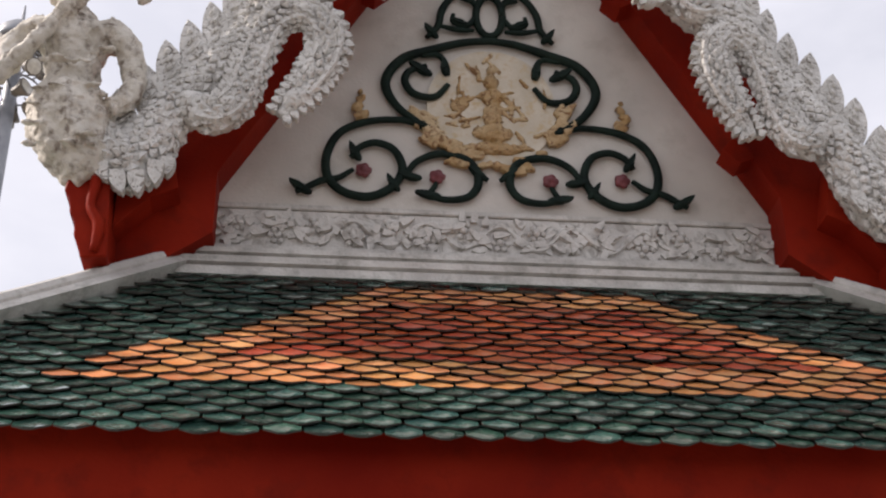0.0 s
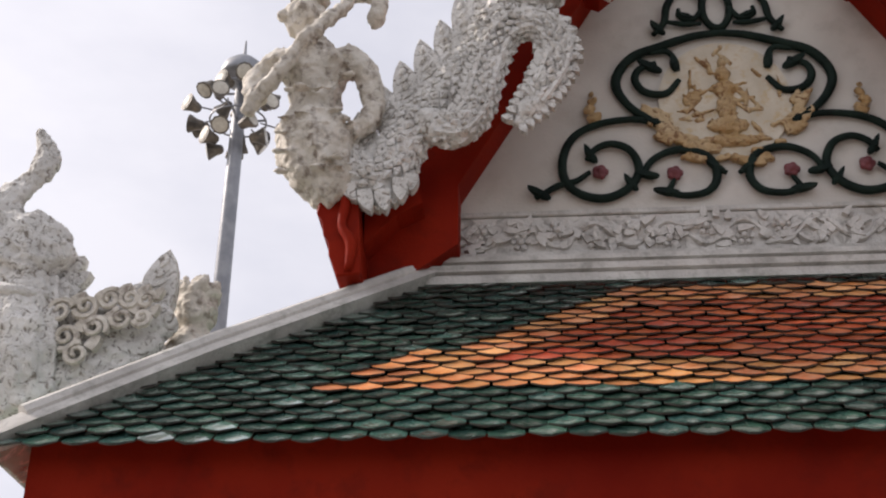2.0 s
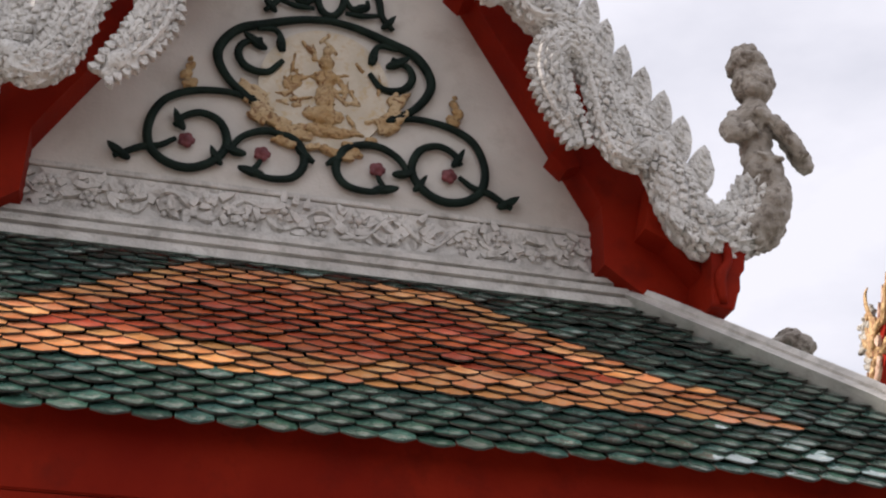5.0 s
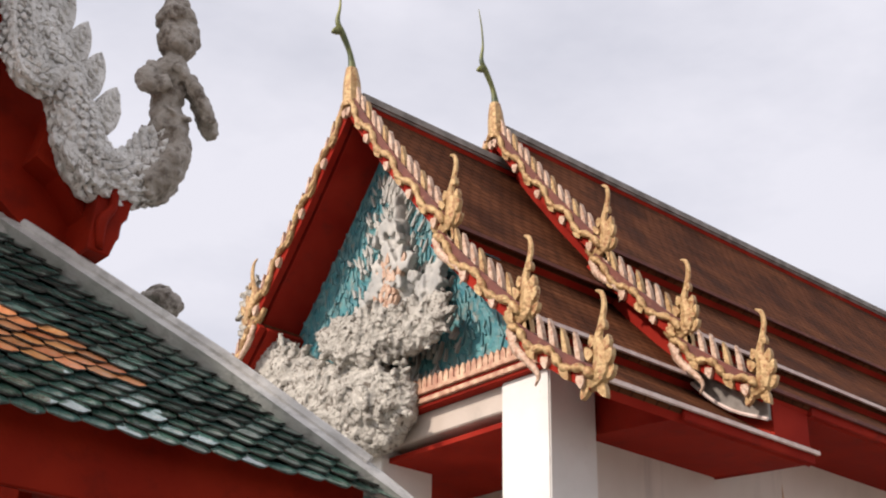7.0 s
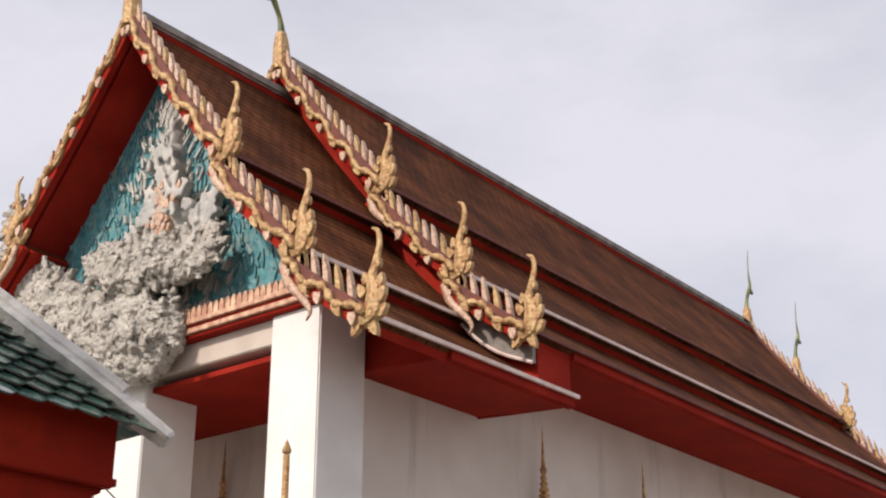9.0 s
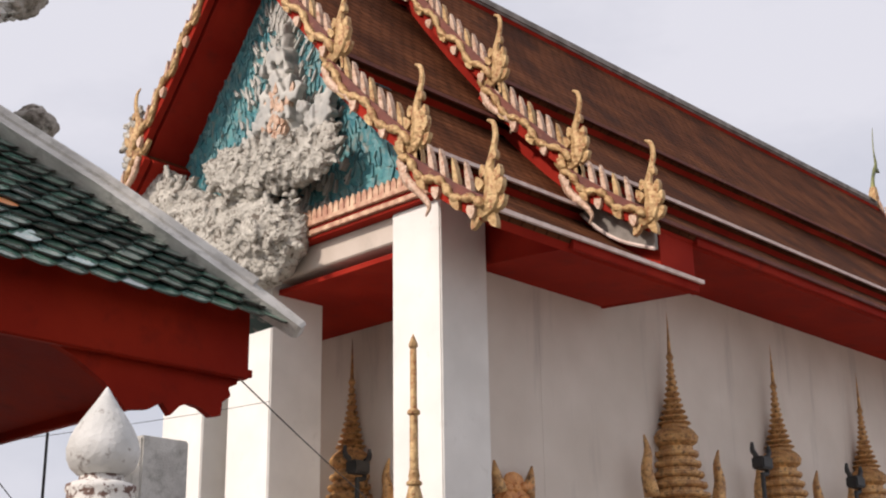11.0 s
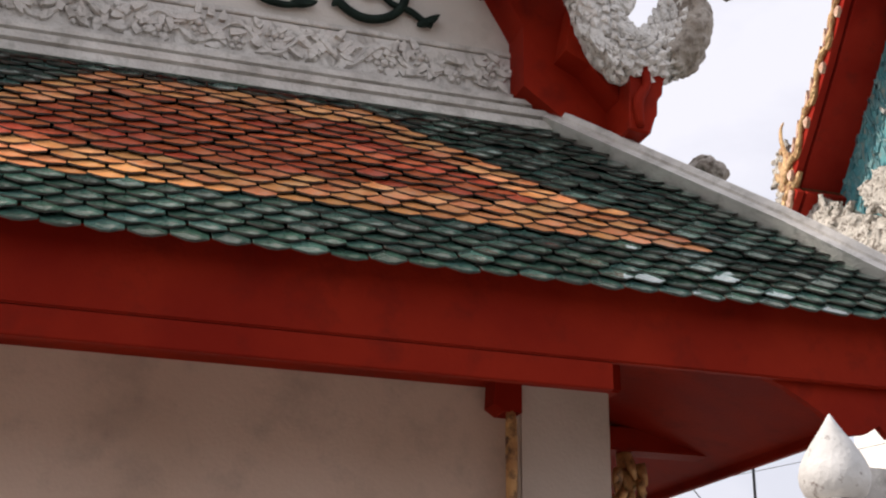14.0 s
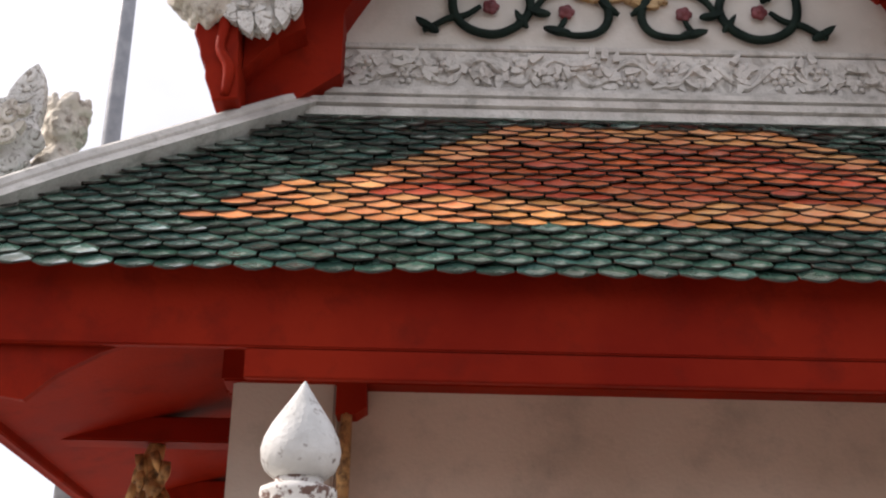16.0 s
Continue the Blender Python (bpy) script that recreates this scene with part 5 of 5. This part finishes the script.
for k in range(900):
    z = 6.95 + 3.3 * rnd.random()
    half = max(0.12, (10.7 - z) * 0.80)
    y = YR + rnd.uniform(-1, 1) * half
    flame(bm, (10.145, y, z), (rnd.uniform(-0.5, 0.5), 1.0), rnd.uniform(0.07, 0.20), rnd.uniform(0.018, 0.04), 0.04, "x", rnd.uniform(-0.9, 0.9))
o = part("scroll_relief", bm, "mosaic_light", ped)
o["kind"] = "stuff"
# the middle: a plain tapering mass with a gilded front
bm = NB()
YM = 12.02
for z, r in ((7.9, 0.55), (8.15, 0.42), (8.4, 0.32), (8.65, 0.27), (8.9, 0.22), (9.1, 0.17), (9.3, 0.12), (9.5, 0.07), (9.66, 0.03)):
    blob(bm, (10.10, YM, z), (0.16, r, 0.20), 2)
for k in range(70):
    cy, cz = ((11.3, 8.05), (11.25, 8.3), (12.7, 8.15))[k % 3]
    flame(bm, (10.0, cy + rnd.gauss(0, 0.13), cz + rnd.gauss(0, 0.12)), (rnd.uniform(-1, 1), rnd.uniform(0, 1)), rnd.uniform(0.10, 0.2), 0.09, 0.14, "x", rnd.uniform(-0.8, 0.8))
for k in range(90):
    z = rnd.uniform(7.8, 9.3)
    flame(bm, (9.95, YM + rnd.gauss(0, 0.4) * (9.9 - z) * 0.42, z), (rnd.uniform(-0.6, 0.6), 1.0), rnd.uniform(0.10, 0.22), 0.09, 0.12, "x", rnd.uniform(-0.8, 0.8))
o = part("middle_relief", bm, "pale_relief", ped, smooth=True)
mod = o.modifiers.new("merge", "REMESH")
mod.mode, mod.voxel_size, mod.use_smooth_shade = "VOXEL", 0.02, True
bm = NB()
for k in range(46):
    flame(bm, (9.91 + 0.05 * rnd.random(), YM + 0.04 + rnd.gauss(0, 0.10), 8.02 + 0.017 * k), (rnd.uniform(-0.5, 0.5), 1), rnd.uniform(0.10, 0.20), 0.07, 0.07, "x", rnd.uniform(-0.6, 0.6))
o = part("gilded_relief", bm, "pale_gold", ped, "gilded middle of the relief")
o["kind"] = "stuff"

# crusted stucco ornament over the beam: two thick coils covered with small leaves
rnd = random.Random(23)
lower_coil = smooth_path([(15.02, 9.35, 0.10), (14.97, 8.92, 0.24), (14.68, 8.32, 0.38), (14.05, 7.72, 0.46), (13.40, 7.25, 0.56), (12.75, 6.98, 0.60), (12.15, 6.84, 0.58), (11.80, 6.84, 0.46), (11.64, 7.12, 0.32)], 6)
upper_coil = smooth_path([(13.10, 8.05, 0.12), (12.75, 7.85, 0.26), (12.25, 7.75, 0.34), (11.75, 7.70, 0.34), (11.25, 7.62, 0.26), (10.98, 7.66, 0.16), (10.92, 7.85, 0.08)], 6)
orn = thing("stucco_ornament", (9.9, 12.9, 6.3), "crusted grey stucco ornament against the hall's gable and beam", "ornament")
for coil, x0 in ((lower_coil, 9.86), (upper_coil, 9.80)):
    bm = NB()
    tube(bm, [(x0, y, z, r) for y, z, r in coil], 14, 0.55, (1, 0, 0))
    for k in range(230):
        y, z, r = coil[rnd.randrange(1, len(coil) - 1)]
        a, q = rnd.uniform(0, math.tau), rnd.random() ** 0.5
        oy, oz = math.cos(a) * r * q, math.sin(a) * r * q
        depth = r * 0.55 * math.sqrt(max(0.0, 1 - q * q))
        flame(bm, (x0 - depth, y + oy, z + oz), (rnd.uniform(-1, 1), rnd.uniform(-0.6, 1.0)), rnd.uniform(0.12, 0.26), rnd.uniform(0.07, 0.13), rnd.uniform(0.05, 0.10), "x", rnd.uniform(-0.9, 0.9))
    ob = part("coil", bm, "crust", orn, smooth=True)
    mod = ob.modifiers.new("merge", "REMESH")
    mod.mode, mod.voxel_size, mod.use_smooth_shade = "VOXEL", 0.020, True
    for size, strength in ((0.22, 0.07), (0.08, 0.06), (0.04, 0.035)):
        tex = bpy.data.textures.new("crust_relief", "CLOUDS")
        tex.noise_scale, tex.noise_depth = size, 3
        dm = ob.modifiers.new("relief", "DISPLACE")
        dm.texture, dm.strength, dm.texture_coords = tex, strength, "GLOBAL"

# soffits and eave boards along the side
for x0, x1, z in ((10.76, 13.10, 6.04), (13.10, 27.2, 6.62)):
    for s in (-1, 1):
        bm = NB()
        y0, y1 = sorted((YR + s * 4.16, YR + s * 2.77))
        prism(bm, [(y0, z + (0.0 if s < 0 else 0.12)), (y1, z + (0.12 if s < 0 else 0.0)), (y1, z + (0.16 if s < 0 else 0.04)), (y0, z + (0.04 if s < 0 else 0.16))], "x", x0, x1)
        part("soffit", bm, "dark_red", hall)
        bm = NB()
        y0, y1 = sorted((YR + s * 4.17, YR + s * 4.22))
        box(bm, x0, x1 - 0.02, y0, y1, z - 0.02, z + 0.16, 0.008)
        part("fascia", bm, "dark_red", hall)
bm = NB()
prism(bm, [(YR - 4.16, 6.05), (YR - 2.77, 6.14), (YR - 2.77, 7.25), (YR - 4.16, 6.15)], "x", 10.765, 10.80)
part("end_board", bm, "dark_red", hall)
bm = NB()
prism(bm, [(YR - 4.16, 6.05), (YR - 2.77, 6.14), (YR - 2.77, 6.80), (YR - 4.16, 6.22)], "x", 13.105, 13.14)
part("end_board", bm, "dark_red", hall)


# gilded window crowns
def crown(x, y, facing, group="window crowns", up=0.27):
    """A tiered gilded spire set against a wall; facing is the wall's outward axis."""
    c = thing("window_crown", (x, y, 3.0), "tall weathered gilded spire crown over a window", "window crown", group)
    prof = [(0.0, -0.6)]
    r, z = 0.74, 2.6 + up
    for k in range(13):
        prof += [(r, z), (r * 1.06, z + 0.025), (r * 1.03, z + 0.06), (r * 0.82, z + 0.075), (r * 0.80, z + 0.115)]
        z += 0.129
        r *= 0.918
    body = prof[1:]
    bm = NB()
    lathe(bm, body + [(0.20, z)], (x, y, 0), 16)
    part("crown_body", bm, "old_gold", c)
    bm = NB()
    rings = [(0.20, z), (0.27, z + 0.05), (0.29, z + 0.12), (0.24, z + 0.19), (0.17, z + 0.24)]
    for k in range(11):
        q = 0.165 * 0.86 ** k
        h = z + 0.27 + 0.075 * k
        rings += [(q, h), (q * 1.28, h + 0.018), (q * 1.2, h + 0.036), (q * 0.72, h + 0.05)]
    lathe(bm, rings + [(0.034, z + 1.11), (0.05, z + 1.14), (0.026, z + 1.20), (0.016, z + 1.42), (0.0, 6.02 + up)], (x, y, 0), 14)
    part("spire", bm, "old_gold", c)
    for s in (-1, 1):
        bm = NB()
        if facing == "y":
            tube(bm, smooth_path([(x + s * 0.70, y - 0.1, 3.6 + up, 0.10), (x + s * 0.78, y - 0.1, 3.9 + up, 0.075), (x + s * 0.74, y - 0.1, 4.12 + up, 0.05), (x + s * 0.80, y - 0.1, 4.32 + up, 0.012)], 4), 7)
        else:
            tube(bm, smooth_path([(x - 0.1, y + s * 0.70, 3.6 + up, 0.10), (x - 0.1, y + s * 0.78, 3.9 + up, 0.075), (x - 0.1, y + s * 0.74, 4.12 + up, 0.05), (x - 0.1, y + s * 0.80, 4.32 + up, 0.012)], 4), 7)
        part("side_horn", bm, "old_gold", c, smooth=True)
    bm = NB()
    if facing == "y":
        box(bm, x - 0.75, x + 0.75, y - 0.02, y + 0.2, 1.0, 2.65 + up, 0.02)
    else:
        box(bm, x - 0.02, x + 0.2, y - 0.75, y + 0.75, 1.0, 2.65 + up, 0.02)
    part("window_frame", bm, "old_gold", c)
    return c


first = crown(14.27, 9.46, "y")
for k in range(1, 5):
    copy_thing(first, pose(14.27 + 2.5 * k, 9.46, 3.0))
crown(11.82, 12.72, "x", "door crown", 0.12)

# low horned panel top on the porch wall
hp = thing("gilded_shrine", (11.27, 9.46, 2.5), "orange gilded shrine top with two horns by the porch wall", "shrine")
bm = NB()
box(bm, 11.02, 11.50, 9.48, 9.60, 2.4, 3.82, 0.02)
for k in range(20):
    blob(bm, (11.02 + 0.48 * random.Random(k).random(), 9.48, 3.3 + 0.5 * random.Random(k + 50).random()), (0.07, 0.04, 0.06))
part("body", bm, "orange_gold", hp)
for s in (-1, 1):
    bm = NB()
    tube(bm, smooth_path([(11.26 + s * 0.22, 9.52, 3.70, 0.09), (11.26 + s * 0.27, 9.52, 3.86, 0.06), (11.26 + s * 0.31, 9.52, 4.03, 0.012)], 4), 7)
    part("horn", bm, "old_gold", hp, smooth=True)
bm = NB()
blob(bm, (11.26, 9.52, 3.84), (0.16, 0.05, 0.10), 2)
part("crest", bm, "orange_gold", hp, smooth=True)

# dark floodlights on posts between the windows
def floodlight(x, y, z):
    f = thing("floodlight", (x, y, 0), "small black floodlight on a thin post by the wall", "floodlight", "wall floodlights")
    bm = NB()
    lathe(bm, [(0.03, 0.0), (0.03, z - 0.1)], (x, y, 0), 8)
    part("post", bm, "wire", f)
    bm = NB()
    box(bm, x - 0.13, x + 0.13, y - 0.10, y + 0.08, z - 0.06, z + 0.10, 0.02)
    head = part("head", bm, "wire", f)
    for sx in (-1, 1):
        bm = NB()
        tube(bm, smooth_path([(x + sx * 0.12, y, z + 0.10, 0.035), (x + sx * 0.20, y, z + 0.17, 0.035), (x + sx * 0.20, y, z + 0.27, 0.02)], 3), 7)
        part("prong", bm, "wire", head)
    bm = NB()
    tube(bm, smooth_path([(x, y, z - 0.12, 0.03), (x + 0.12, y, z - 0.10, 0.03), (x + 0.10, y, z + 0.0, 0.03)], 3), 8)
    part("yoke", bm, "wire", f)


for k in range(4):
    floodlight(15.75 + 2.5 * k, 9.15, 4.45)
floodlight(11.4, 12.15, 4.30)

# tall gilded standard in front of the porch
gp = thing("gilded_standard", (9.24, 9.0, 0), "slender gilded standard with rings on a pole", "pole")
bm = NB()
lathe(bm, [(0.20, 0.0), (0.20, 0.3), (0.05, 0.4), (0.045, 3.3), (0.07, 3.36), (0.08, 3.42), (0.06, 3.5), (0.045, 3.56), (0.055, 3.62), (0.043, 3.7), (0.040, 4.2), (0.034, 4.21), (0.033, 4.84)], (9.24, 9.0, 0), 14)
part("shaft", bm, "gold", gp, smooth=True)
for z, r in ((4.22, 0.062), (3.55, 0.075), (4.88, 0.045)):
    bm = NB()
    lathe(bm, [(0.03, z - 0.03), (r, z - 0.01), (r, z + 0.015), (0.03, z + 0.05)], (9.24, 9.0, 0), 14)
    part("ring", bm, "gold", gp)
bm = NB()
lathe(bm, [(0.02, 4.88), (0.03, 4.93), (0.0, 5.0)], (9.24, 9.0, 0), 8)
part("tip", bm, "gold", gp)

# ---- high-mast light ----
mast = thing("light_mast", (-6.68, 24, 0), "tall grey steel mast with a ring of floodlights", "light mast")
bm = NB()
lathe(bm, [(0.26, 0), (0.16, 17.4), (0.13, 19.0)], (-6.68, 24, 0), 12)
part("pole", bm, "steel", mast, smooth=True)
bm = NB()
lathe(bm, [(0.05, 19.10), (0.50, 19.14), (0.52, 19.24), (0.44, 19.48), (0.25, 19.66), (0.05, 19.72), (0.02, 20.2)], (-6.68, 24, 0), 18)
part("cap", bm, "steel", mast, smooth=True)
for z, r in ((18.0, 0.62), (18.75, 0.58)):
    bm = NB()
    tube(bm, [(-6.68 + r * math.cos(q * math.tau / 20), 24 + r * math.sin(q * math.tau / 20), z, 0.022) for q in range(21)], 6)
    tube(bm, [(-6.68 - r, 24, z, 0.03), (-6.68 + r, 24, z, 0.03)], 6)
    tube(bm, [(-6.68, 24 - r, z, 0.03), (-6.68, 24 + r, z, 0.03)], 6)
    part("ring", bm, "steel", mast)
rnd = random.Random(31)
for tier, (z, n, r) in enumerate(((17.55, 7, 0.62), (18.0, 9, 0.95), (18.78, 7, 0.70))):
    for k in range(n):
        a = k * math.tau / n + tier * 0.4 + rnd.uniform(-0.2, 0.2)
        rr = r * rnd.uniform(0.8, 1.15)
        x, y, zz = -6.68 + rr * math.cos(a), 24 + rr * math.sin(a), z + rnd.uniform(-0.2, 0.2)
        q = Matrix.Translation((x, y, zz)) @ Matrix.Rotation(a + rnd.uniform(-0.5, 0.5), 4, "Z") @ Matrix.Rotation(radians(rnd.uniform(-15, 55)), 4, "Y")
        bm = NB()
        lathe(bm, [(0.05, -0.20), (0.10, -0.16), (0.13, -0.02), (0.20, 0.12), (0.21, 0.16), (0.17, 0.165)], (0, 0, 0), 10)
        bm.transform(q @ Matrix.Rotation(radians(90), 4, "Y"))
        lamp = part("floodlight", bm, "lamp_dark", mast)
        bm = NB()
        lathe(bm, [(0.17, 0.17), (0.10, 0.185)], (0, 0, 0), 10)
        bm.transform(q @ Matrix.Rotation(radians(90), 4, "Y"))
        part("lens", bm, "lamp_glass", lamp)
        bm = NB()
        tube(bm, [(-6.68 + 0.5 * math.cos(a), 24 + 0.5 * math.sin(a), z + 0.1, 0.02), (x, y, zz, 0.02)], 5)
        part("bracket", bm, "steel", lamp)

# ---- a far white gate pillar, cables ----
pl = thing("pillar", (6.4, 9.1, 0), "plain grey-white rendered pillar beyond the pavilion", "pillar")
bm = NB()
box(bm, 6.18, 6.62, 8.9, 9.3, 0, 3.62, 0.015)
part("shaft", bm, "cement", pl)


def cable(a, b, sag, r=0.0035):
    bm = NB()
    a, b = Vector(a), Vector(b)
    rows = []
    for i in range(17):
        s = i / 16
        p = a.lerp(b, s)
        rows.append((p.x, p.y, p.z - sag * 4 * s * (1 - s), r))
    tube(bm, rows, 6, 1.0, (0, 0, 1))
    tagged(part("cable", bm, "wire"), "thin dark overhead cable", "cable", "overhead cables")

rod = thing("pole", (4.86, 8.0, 0), "thin dark metal pole beyond the pavilion", "pole")
bm = NB()
lathe(bm, [(0.012, 0.0), (0.010, 3.34), (0.002, 3.39)], (4.86, 8.0, 0), 8)
part("shaft", bm, "wire", rod)

# ---- roof tiles of the front slope ----
SL = math.hypot(TOP_Y - EAVE_Y, TOP_Z - EAVE_Z)
PITCH_ANGLE = math.atan2(TOP_Z - EAVE_Z, TOP_Y - EAVE_Y)
ROWS, TW, PART_ROWS = 25, 0.136, 8
EXPO = SL / ROWS


def tile_mesh(name, mat):
    """A pointed tile: u across, v up the slope, w out of it; its foot stands proud."""
    half, ln, th = TW / 2 - 0.004, EXPO * 1.95, 0.006
    pts = [(-half, ln), (-half, 0.046), (-half * 0.22, 0.003), (half * 0.22, 0.003), (half, 0.046), (half, ln)]
    bm = NB()
    lo, hi = [], []
    for u, v in pts:
        lift = 0.021 * (1 - v / ln)
        bow = 0.003 * (1 - (u / half) ** 2)
        lo.append(bm.verts.new((u, v, lift - th)))
        hi.append(bm.verts.new((u, v, lift + bow)))
    # underside and edges take the dark colour that stands for gap shade
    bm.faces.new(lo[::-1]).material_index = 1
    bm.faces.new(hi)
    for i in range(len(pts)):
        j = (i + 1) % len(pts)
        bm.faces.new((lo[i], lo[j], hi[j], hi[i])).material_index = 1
    bmesh.ops.recalc_face_normals(bm, faces=bm.faces)
    me = bpy.data.meshes.new(name)
    bm.to_mesh(me)
    bm.free()
    me.materials.append(M[mat])
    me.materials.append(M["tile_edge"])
    return me


tiles = {k: tile_mesh("tile", k) for k in ("green_tile", "orange_tile", "red_tile")}
rnd = random.Random(77)


def tile_colour(u, y):
    """Green field, orange border, red middle: a trapezium that narrows upwards."""
    a = abs(u)
    edge = 1.88 - (y - 4.52) * (1.88 - 0.56) / (5.36 - 4.52)
    if y < 4.53 or y > 5.37 or a > edge:
        return "green_tile"
    if y < 4.76 or y > 5.24 or a > edge - 0.30:
        return "orange_tile"
    return "red_tile"


upper = {k: NB() for k in tiles}
for r in range(ROWS):
    v = r * EXPO - (0.044, 0.026)[r] if r < 2 else r * EXPO - 0.014
    y, z = EAVE_Y + v * math.cos(PITCH_ANGLE), EAVE_Z + v * math.sin(PITCH_ANGLE)
    half = EAVE_U - (EAVE_U - TOP_U) * v / SL - 0.02
    n = int(half / TW) + 1
    for i in range(-n, n + 1):
        u = (i + (0.5 if r % 2 else 0.0)) * TW
        if abs(u) > half - 0.02:
            continue
        ymid = y + 0.5 * EXPO * math.cos(PITCH_ANGLE)
        kind = tile_colour(u + rnd.uniform(-0.03, 0.03), ymid)
        m = pose(XC + u + rnd.uniform(-0.004, 0.004), y + rnd.uniform(-0.004, 0.004), z + rnd.uniform(-0.003, 0.003),
                 math.degrees(PITCH_ANGLE) + rnd.uniform(-3.2, 2.4), rnd.uniform(-2.6, 2.6), rnd.uniform(-1.5, 1.5))
        if r >= PART_ROWS:
            one = NB()
            one.from_mesh(tiles[kind])
            one.transform(m)
            spare = bpy.data.meshes.new("spare")
            one.to_mesh(spare)
            one.free()
            upper[kind].from_mesh(spare)
            bpy.data.meshes.remove(spare)
            continue
        o = new("tile", tiles[kind])
        o.parent = roof
        o.matrix_parent_inverse = Matrix()
        o.matrix_basis = m
for kind, bm in upper.items():
    o = part("upper_tiles", bm, kind + "_field", roof)
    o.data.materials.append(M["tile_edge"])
    o["kind"] = "stuff"

# ---- overhead cables by the hall ----
cable((3.72, 4.6, 3.02), (9.9, 9.2, 2.9), 0.06)
cable((3.75, 6.8, 2.95), (9.6, 13.4, 1.9), 0.05)
cable((0.2, 9.9, 2.6), (9.9, 12.0, 4.9), 0.15)
